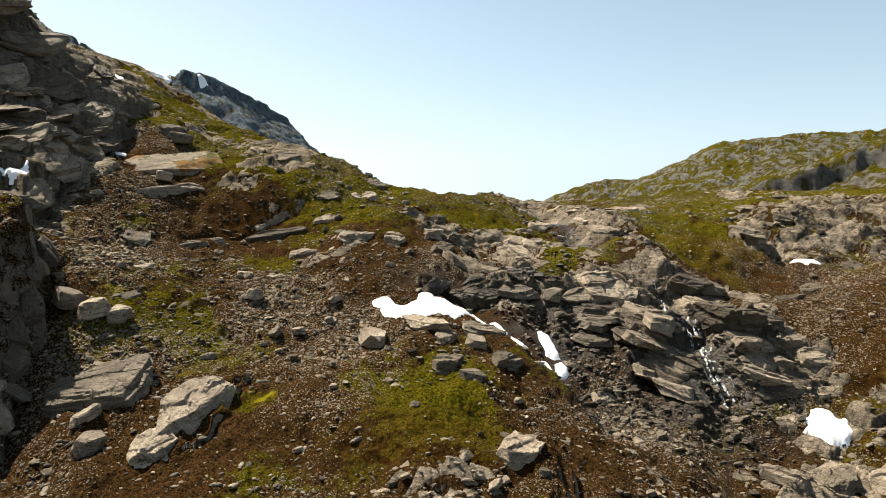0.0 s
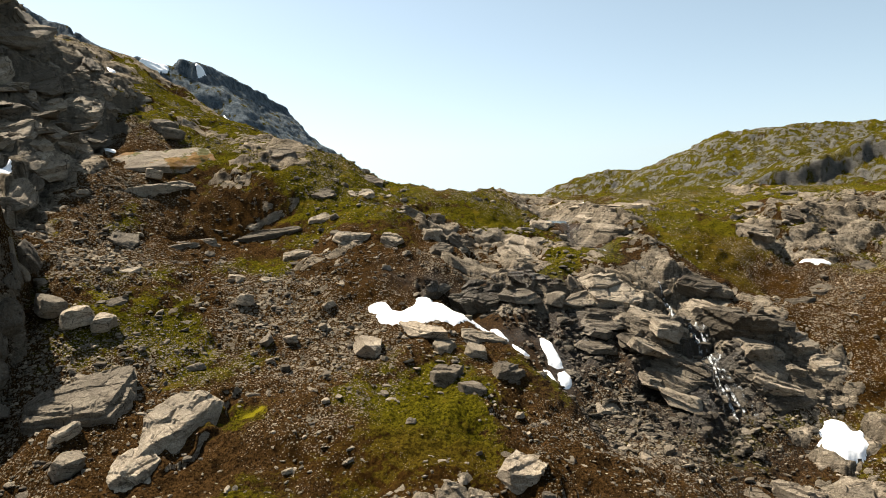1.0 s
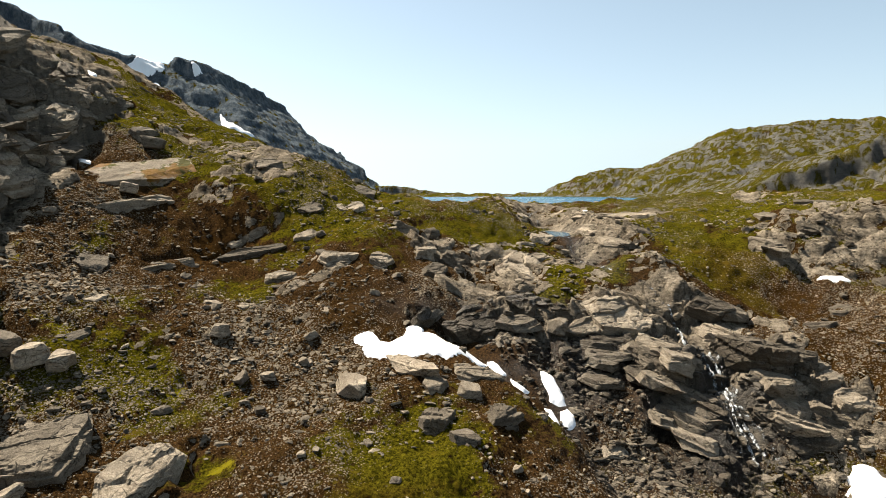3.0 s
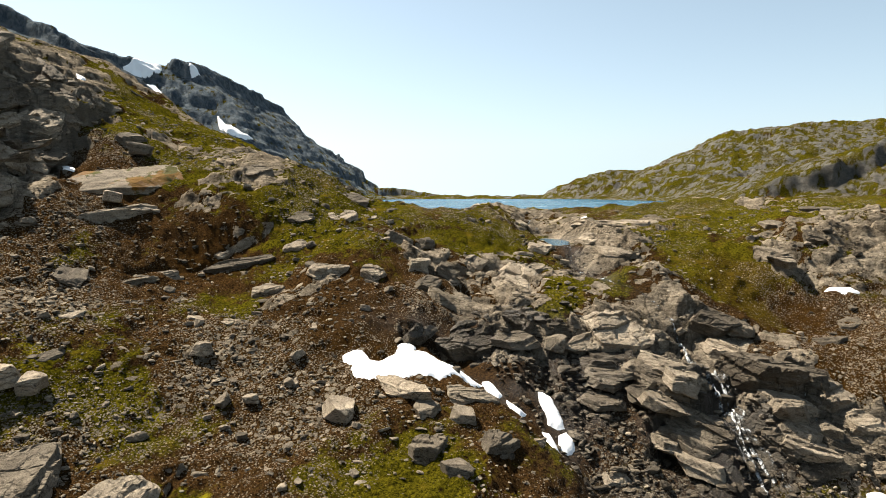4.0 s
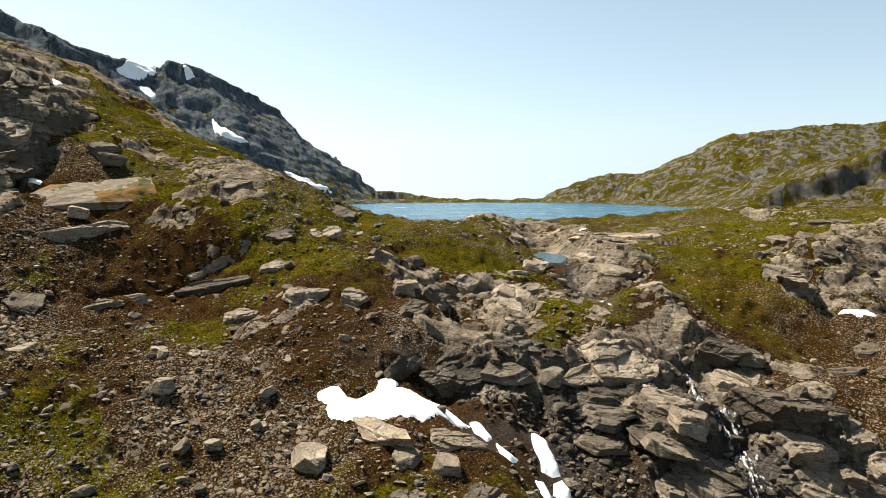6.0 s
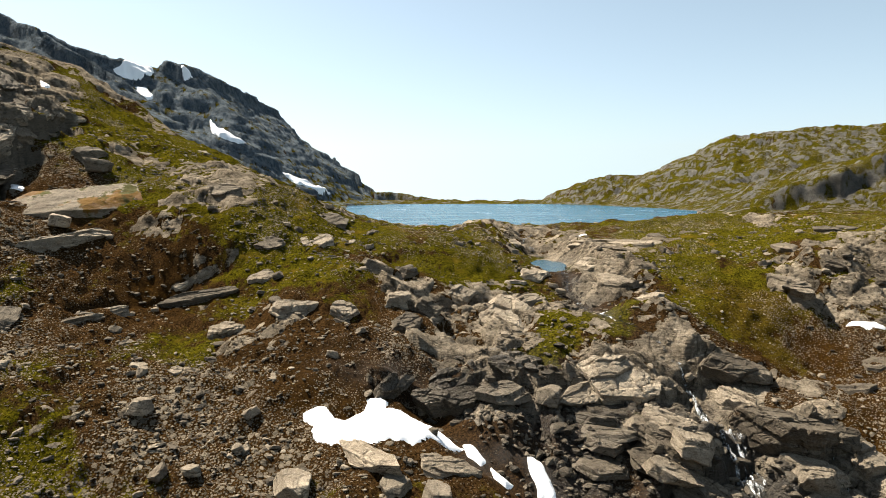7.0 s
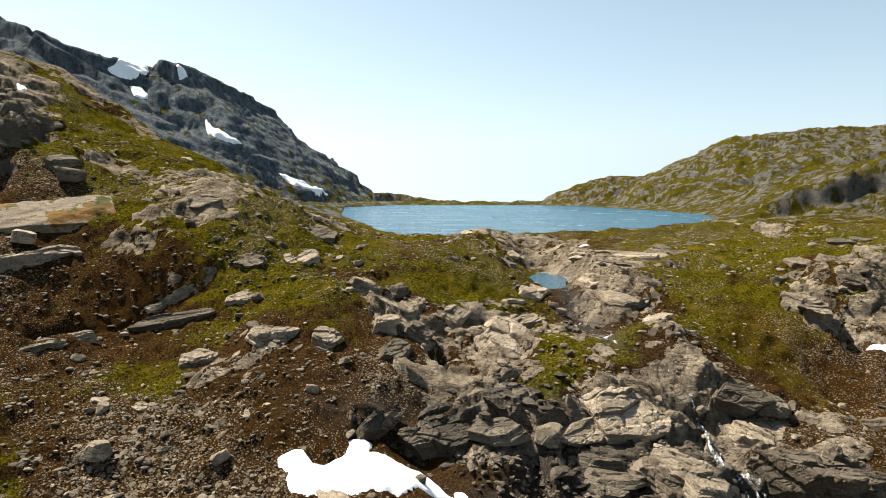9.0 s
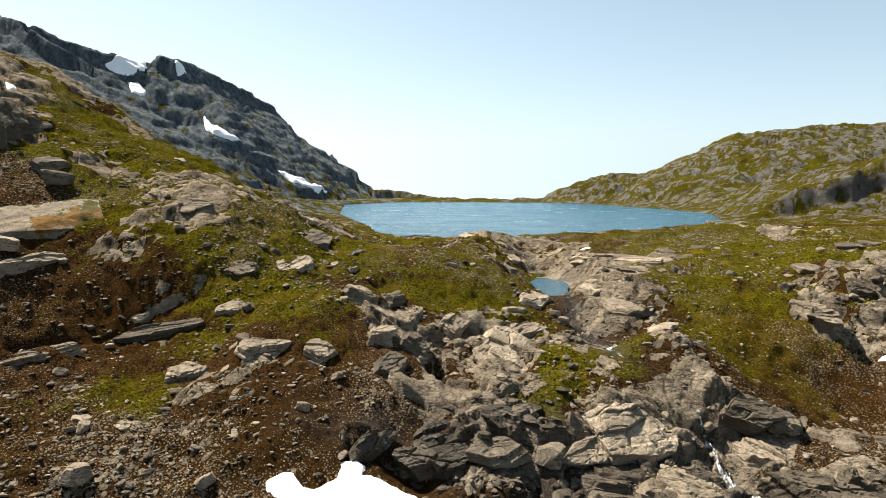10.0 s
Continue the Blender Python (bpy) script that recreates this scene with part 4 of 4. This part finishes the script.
def layered_outcrop(x, y, plate, count, step, yaw, roll, seed, label, material=None):
    """A stair of rock plates that climbs the slope, each lying back over the one below."""
    rng = random.Random(seed)
    ob = new("layered_outcrop")
    ob.matrix_world = pose(x, y, level_at(x, y))
    for n in range(count):
        px, py = n * step[0] + rng.uniform(-0.9, 0.9), n * step[1] + rng.uniform(-0.3, 0.3)
        size = (plate[0] * rng.uniform(0.6, 1.15), plate[1] * rng.uniform(0.8, 1.15), plate[2] * rng.uniform(0.7, 1.25))
        me = boulder_mesh("ledge", seed * 31 + n, size, 5, 4, 0.5 * size[2], material or M_ROCK)
        z = level_at(x + px, y + py) - ob.location.z + 0.06 * size[2]
        part("foot_ledge" if n == 0 else "top_ledge" if n == count - 1 else "ledge", me, ob, pose(px, py, z, rng.uniform(2, 12), roll + rng.uniform(-5, 5), yaw + rng.uniform(-9, 9)), "flat rock plate with broken edges")
    return tagged(ob, label, "rock outcrop", group="layered outcrops", kind="thing")


layered_outcrop(41, 110.5, (11, 6, 2.8), 7, (-0.35, 2.3), -14, 19, 31, "layered grey slabs jutting over wet, shaded hollows", M_BROWN)
layered_outcrop(36, 114, (7, 5, 2.2), 5, (-0.3, 2.6), -14, 18, 32, "broken layered slabs beside the waterfall", M_BROWN)
layered_outcrop(55, 112, (9.0, 5, 3.2), 7, (0.05, 2.2), -8, 13, 33, "tall stair of cracked brown-grey rock plates", M_BROWN)
layered_outcrop(61.5, 114, (6.5, 4.5, 2.4), 5, (0.2, 2.6), -10, 12, 34, "cracked rock plates with rusty streaks", M_BROWN)
layered_outcrop(28, 119, (8, 5, 1.6), 5, (0.4, 2.4), 8, 6, 35, "dark wet rock plates in rubble", M_WET_SHADE)
layered_outcrop(14.5, 127, (8, 4.5, 1.8), 6, (0.6, 1.9), 10, 4, 36, "dark knobbly rock steps above the snow", M_WET_SHADE)
layered_outcrop(80, 168.5, (6, 5.5, 2.2), 6, (0, 1.1), 4, 3, 37, "square cracked block of stacked layers", M_BROWN)
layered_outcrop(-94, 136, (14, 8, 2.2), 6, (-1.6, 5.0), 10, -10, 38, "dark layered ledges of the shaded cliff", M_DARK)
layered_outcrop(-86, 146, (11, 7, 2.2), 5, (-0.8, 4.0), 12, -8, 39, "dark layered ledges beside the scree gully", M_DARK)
layered_outcrop(-112, 152, (19, 10, 3.6), 6, (-0.8, 5.2), 10, -12, 40, "pale tilted ledges high on the cliff")


# ---------------------------------------------------------------- loose rock
def stone_field(name, count, sizes, level, seed, density, label, box, material=None):
    """Loose stones strewn over the slope, joined into one sheet of rubble."""
    rng = np.random.default_rng(seed)
    x, y = rng.uniform(box[0], box[1], count * 16), rng.uniform(box[2], box[3], count * 16)
    keep = rng.uniform(0, 1, len(x)) < density(x, y)
    x, y = x[keep][:count], y[keep][:count]
    n = len(x)
    size = sizes[0] * (sizes[1] / sizes[0]) ** (rng.uniform(0, 1, n) ** 2.6)
    z = ground_height(x, y) + 0.03 * size
    d, f = NETS[level]
    cut, hold = block_cuts(rng, n, 5, 3)
    r = (hold[:, None] / np.maximum(np.einsum("vk,nck->nvc", d, cut), 1e-3)).min(2)
    v = d[None] * r[:, :, None] * (size[:, None, None] / 1.4) * rng.uniform((0.85, 0.55, 0.25), (1.6, 1.0, 0.65), (n, 3))[:, None]
    turn = rng.uniform(0, 6.28, n)
    tip = rng.normal(0.3, 0.3, n)
    c, s = np.cos(turn)[:, None], np.sin(turn)[:, None]
    ct, st = np.cos(tip)[:, None], np.sin(tip)[:, None]
    v = np.stack([v[..., 0], ct * v[..., 1] - st * v[..., 2], st * v[..., 1] + ct * v[..., 2]], -1)
    v = np.stack([c * v[..., 0] - s * v[..., 1], s * v[..., 0] + c * v[..., 1], v[..., 2]], -1)
    v = v + np.stack([x, y, z], -1)[:, None]
    faces = (f[None] + (np.arange(n) * len(d))[:, None, None]).reshape(-1, 3)
    ob = new(name, mesh_from(name, v.reshape(-1, 3), faces, material or M_STONE))
    return tagged(ob, label, "stones", kind="stuff")


def clear(x, y, gap=0.2):
    """1 where stones may lie: not in the lake, on snow or in the stream pool."""
    free = inside(x, y, LAKE) > 1.5
    for ring in SNOW_RINGS:
        free &= inside(x, y, ring) > gap
    return free & (((x - 33) / 6.5) ** 2 + ((y - 196) / 19) ** 2 > 1)


SOAKED = [(24, 119, 8, 12, 1.0), (47, 115, 6, 12, 0.9), (40, 105, 12, 5, 0.7), (14, 124, 8, 5, 0.7)]


def soaked_density(x, y):
    return np.clip(0.7 * blobs(x, y, SOAKED), 0, 1) * clear(x, y)


def stone_density(x, y):
    d = 0.22 + 0.55 * blobs(x, y, SCREE) + 0.3 * fractal(x, y, 9, 4, 131) - 0.07 * np.clip(blobs(x, y, GRASS), 0, 1) - 0.1 * ramp(y, 190, 260)
    d = d * ramp(np.abs(x - 4), 0.78 * (y + 25), 0.70 * (y + 15))
    return np.clip(d - 0.7 * blobs(x, y, SOAKED), 0.0, 1) * clear(x, y)


SNOW_RINGS = [
    [(-13.2, 120.1), (-12.3, 120.8), (-10, 120.9), (-8.4, 119.9), (-7.1, 120), (-4.9, 120.2), (-4.7, 122), (-5, 123.6), (-3.6, 124), (-2.3, 123.2), (-1.8, 120.9), (0.1, 120.2), (3, 120.6), (5.2, 120.4), (7.7, 119.6), (9.3, 118.8), (8.3, 118.2), (6.4, 117.2), (2.7, 115.2), (-2.8, 114), (-7.7, 114.6), (-10.4, 115.4), (-11.3, 117.3)],
    [(17.1, 118.2), (18.3, 118.8), (19.5, 117.1), (20.8, 113.7), (19.7, 113.4), (18.2, 113.8), (17.6, 115.7)],
    [(19.6, 112.5), (20.8, 113), (21.6, 112.1), (21.5, 110.9), (20.3, 110.1), (19.3, 110.9)],
    [(61.9, 107.9), (63.4, 107.6), (64.9, 106.7), (65.6, 104.2), (65.2, 101.7), (63.1, 100), (60.8, 100.3), (58.5, 101.5), (58, 102.8), (58.7, 103.4), (59.9, 103.8), (59.7, 105.2)],
    [(86.4, 163), (88, 163.8), (90.6, 162.4), (93.6, 161.8), (92.6, 160.2), (89, 160.8)],
    [(-89, 131.4), (-86.5, 132.6), (-84.2, 133.4), (-83.4, 131.6), (-85.6, 130.4)],
    [(-85.9, 172.5), (-84.4, 173.4), (-82.3, 171.5), (-81.6, 169.6), (-83.6, 169.3)],
    [(46.8, 236.2), (48.6, 236.6), (50.4, 235.4), (48.8, 234.4), (46.6, 234.8)],
    [(8.6, 119.2), (9.8, 118.9), (10.9, 117.6), (11.6, 116.8), (10.9, 116.2), (9.2, 117.2)],
    [(12.1, 116.3), (13.5, 115), (15.1, 114.4), (14, 112.6), (12.6, 113.6)],
    [(17.0, 111.9), (18.1, 112.4), (19.0, 110.6), (19.2, 108.4), (18.0, 108.2)],
    [(-112.6, 228.6), (-111.4, 230), (-109, 227), (-110.2, 225.4)],
]

stone_field("scree", 40000, (0.16, 0.8), 1, 201, stone_density, "loose angular grey stones strewn over the slope", (-135, 125, 66, 235))
stone_field("rubble", 3400, (0.45, 1.4), 2, 202, stone_density, "larger loose blocks of grey rock on the slope", (-140, 130, 66, 262))
stone_field("wet_rubble", 1500, (0.4, 1.9), 2, 203, soaked_density, "dark wet broken rock beside the stream gully", (0, 62, 88, 140), M_WET_SHADE)


def strewn_boulders(count, seed):
    """Boulders that can be told apart, each a thing of its own."""
    rng = random.Random(seed)
    kinds = [boulder_mesh("boulder", 300 + n, (1.2, 0.95, 0.7), 3, 6, 0.0, M_STONE) for n in range(14)]
    spots = np.array([(rng.uniform(-110, 105), rng.uniform(72, 225), rng.random()) for _ in range(count * 14)])
    spots = spots[spots[:, 2] < 1.3 * stone_density(spots[:, 0], spots[:, 1]) * clear(spots[:, 0], spots[:, 1], 1.6)][:count]
    levels = ground_height(spots[:, 0], spots[:, 1])
    for n, ((x, y, _), z) in enumerate(zip(spots.tolist(), levels.tolist())):
        size = 0.9 + 1.5 * rng.random() ** 2.4
        ob = new("boulder", kinds[n % len(kinds)])
        ob.matrix_world = pose(x, y, z + 0.12 * size, rng.uniform(0, 25), rng.uniform(-15, 15), rng.uniform(0, 360)) @ Matrix.Diagonal((size, size, size * rng.uniform(0.8, 1.15), 1))
        tagged(ob, "angular grey boulder lying on the stony slope", "boulder", group="strewn boulders")


strewn_boulders(220, 9)


def strewn_slabs(count, seed):
    """Low outcrops that break through the turf all over the slope."""
    rng = random.Random(seed)
    spots = np.array([(rng.uniform(-135, 125), rng.uniform(105, 258), rng.random()) for _ in range(count * 5)])
    x, y = spots[:, 0], spots[:, 1]
    free = clear(x, y, 4.0) & ~((x > 8) & (x < 24) & (y < 121)) & (np.abs(x - 4) < 0.74 * (y + 18)) & ~((x > 40) & (x < 52) & (y < 145)) & ~((x > 55) & (x < 78) & (y > 160) & (y < 195) & (spots[:, 2] < 0.8))
    for n, (x, y, _) in enumerate(spots[free][:count].tolist()):
        long = 2.6 + 5.5 * rng.random() ** 1.8
        slab(x, y, (long, long * rng.uniform(0.45, 0.8), long * rng.uniform(0.25, 0.4)), rng.uniform(-25, 40), rng.uniform(10, 24), rng.uniform(-12, 12), rng.uniform(-0.35, 0.1), 600 + n, 0.28 * long * 0.3, 4, "low grey outcrop breaking through the turf")


strewn_slabs(80, 21)


# ---------------------------------------------------------------- snow and running water
def snow_patch(ring, thick, label, cell=0.3):
    xs = [p[0] for p in ring]
    ys = [p[1] for p in ring]
    gx = np.arange(min(xs) - 1, max(xs) + 1, cell)
    gy = np.arange(min(ys) - 1, max(ys) + 1, cell)
    x, y = np.meshgrid(gx, gy)
    wide = min(max(xs) - min(xs), max(ys) - min(ys))
    lump = max(1.8, 0.22 * wide)
    d = inside(x + 0.05 * wide * fractal(x, y, lump, 3, 401), y + 0.05 * wide * fractal(x, y, 1.2 * lump, 3, 407), ring)
    z = ground_height(x, y)
    for _ in range(6 if cell < 1 else 30):
        p = np.pad(z, 1, mode="edge")
        z = np.maximum(z, (p[:-2, 1:-1] + p[2:, 1:-1] + p[1:-1, :-2] + p[1:-1, 2:]) / 4)
    z = z + thick * ramp(-d, -0.15, 0.5) + 0.5 * thick * ramp(-d, 0.3, 2.0) - 1.2 * cell * ramp(d, 0.0, 1.2 * cell)
    n = np.arange(x.size).reshape(x.shape)
    quads = np.stack([n[:-1, :-1], n[:-1, 1:], n[1:, 1:], n[1:, :-1]], -1).reshape(-1, 4)
    quads = quads[(d.ravel()[quads] < 1.3 * cell).all(1)]
    used, back = np.unique(quads, return_inverse=True)
    me = mesh_from("snow_patch", np.stack([x, y, z], -1).reshape(-1, 3)[used], back.reshape(-1, 4), M_SNOW, True)
    return tagged(new("snow_patch", me), label, "snow", group="old snow patches")


SNOW_LABELS = ["long old snow patch with ragged edges", "narrow tongue of old snow in a gully", "small lump of old snow in a gully", "rounded old snow patch in the basin"]
for n, ring in enumerate(SNOW_RINGS):
    snow_patch(ring, 0.45, SNOW_LABELS[n] if n < 4 else "small remnant of old snow between rocks")


MOUNTAIN_SNOW = [
    ([(-327, 705), (-320, 714), (-309, 724), (-299, 731), (-297, 721), (-310, 711), (-319, 704)], "snow field under the dark mountain's crest"),
    ([(-306, 704), (-299, 709), (-287, 701), (-288, 692), (-297, 692)], "snow patch on the dark mountain"),
    ([(-230, 696), (-221, 690), (-207, 687), (-191, 687), (-197, 681), (-212, 676), (-223, 684)], "long snow strip down the dark mountain"),
    ([(-273, 737), (-264, 738), (-260, 735), (-267, 732)], "small snow patch at the mountain's crest"),
    ([(-158, 696), (-143, 702), (-129, 729), (-119, 747), (-123, 724), (-139, 692)], "long snow strip at the mountain's foot"),
]
for ring, label in MOUNTAIN_SNOW:
    snow_patch(ring, 1.3, label, 0.8)


def ribbon(name, line, widths, foam, label, lift=0.12, seed=1, parent=None):
    """Running water that follows the ground along a line; foam: how white it is at each point."""
    rng = np.random.default_rng(seed)
    p = np.array(line, float)
    along = np.concatenate([[0], np.cumsum(np.hypot(*np.diff(p, axis=0).T))])
    s = np.arange(0, along[-1], 0.35)
    x, y = np.interp(s, along, p[:, 0]), np.interp(s, along, p[:, 1])
    x = x + 0.35 * fractal(s, s * 0 + seed, 3.0, 3, 501)
    w = np.interp(s, along, widths) * 0.72 * (1 + 0.35 * fractal(s, s * 0 + seed, 2.0, 3, 511))
    fm = 0.98 * np.interp(s, along, foam)
    tx, ty = np.gradient(x), np.gradient(y)
    length = np.hypot(tx, ty)
    nx, ny = -ty / length, tx / length
    across = np.linspace(-0.5, 0.5, 7)
    gx, gy = x[:, None] + nx[:, None] * w[:, None] * across, y[:, None] + ny[:, None] * w[:, None] * across
    z = ground_height(gx, gy)
    z = np.maximum(z, z.mean(1)[:, None] - 0.1) + lift * (1 - 1.6 * np.abs(across)) + 0.04 * fractal(gx, gy, 0.7, 2, 521)
    ob = grid_object(name, gx, gy, z, M_STREAM, (("foam", np.repeat(fm[:, None], 7, 1)),))
    if parent:
        ob.parent = parent
        return ob
    return tagged(ob, label, "stream", kind="structure")


def build_stream():
    ribbon("stream_upper", [(46, 262), (42, 246), (33, 236), (29, 226), (31, 216), (33, 211)], (2, 1.4, 1.2, 1.4, 1.6, 2), (0.2, 0.45, 0.4, 0.45, 0.45, 0.1), "shallow stream leaving the lake over slabs")
    ribbon("stream_middle", [(34.2, 190), (34, 187), (33.6, 183), (32.6, 172), (35.1, 164.4), (38.2, 160), (38, 157.4), (36.1, 155.8), (35, 153.9), (36, 151.5), (37.3, 149.2), (40.1, 146.5), (43.7, 143.6), (45.4, 140.5)],
           (3.2, 2.4, 2.0, 1.4, 1.3, 1.4, 1.5, 1.6, 1.4, 1.0, 0.8, 0.6, 0.7, 0.8), (0.15, 0.5, 0.45, 0.3, 0.45, 0.55, 0.6, 0.62, 0.55, 0.45, 0.35, 0.3, 0.4, 0.45), "small stream tumbling white over rock", 0.2, 2)
    fall = ribbon("waterfall", [(45.4, 140.5), (46.6, 137), (46.2, 132), (45.8, 128.6), (45.6, 124.8), (46.4, 121.6), (47.4, 118.6)], (0.5, 0.7, 0.8, 0.9, 0.9, 0.9, 0.9), (0.55, 0.66, 0.66, 0.62, 0.6, 0.58, 0.55), "thin white waterfall over dark wet ledges", 0.9, 3)
    for n, (off, foam) in enumerate(((-0.9, 0.5), (0.8, 0.6), (1.7, 0.45))):
        ribbon("strand", [(46.4 + 0.3 * off, 136), (46.4 + 0.6 * off, 130.5), (46.4 + off, 126), (47 + off, 121.5), (47.5 + 0.8 * off, 117)], (0.25, 0.35, 0.4, 0.45, 0.4), (foam, foam + 0.1, foam, foam, foam), "", 0.9, 14 + n, fall)
    for n, (off, foam) in enumerate(((-1.4, 0.45), (-0.4, 0.6), (0.5, 0.55), (1.5, 0.45))):
        ribbon("lower_strand", [(47.2 + 0.3 * off, 118.5), (47.0 + 0.8 * off, 115), (47.8 + 1.2 * off, 111.5), (48.4 + 1.6 * off, 107)], (0.35, 0.5, 0.7, 0.9), (foam, foam, foam, foam - 0.1), "", 0.9, 24 + n, fall)
    ribbon("trickle", [(61.0, 125.7), (60.7, 122.3), (59.4, 118.8), (59.6, 113)], (0.3, 0.35, 0.4, 0.3), (0.45, 0.5, 0.5, 0.4), "thin trickle of water down the rock", 0.9, 6)
    ribbon("stream_lower", [(48.6, 107), (45, 101), (41, 92), (37, 82)], (1.6, 1.2, 1.2, 1.2), (0.3, 0.2, 0.2, 0.15), "stream lost among blocks below the fall", 0.15, 7)


build_stream()


def stream_pool():
    me = bpy.data.meshes.new("stream_pool")
    z = POOL_Z
    ring = []
    for n in range(40):
        a = n / 40 * 2 * math.pi
        r = 0.98 + 0.09 * math.sin(3 * a + 1) + 0.06 * math.sin(5 * a) + 0.04 * math.sin(9 * a + 2)
        ring.append((32 + 4.3 * r * math.cos(a) + 0.85 * r * math.sin(a), 195.5 + 14.2 * r * math.sin(a), z))
    me.from_pydata(ring, [], [tuple(range(40))])
    me.materials.append(M_POOL)
    return tagged(new("stream_pool", me), "small blue pool in the stream between slabs", "pool", kind="structure")


stream_pool()
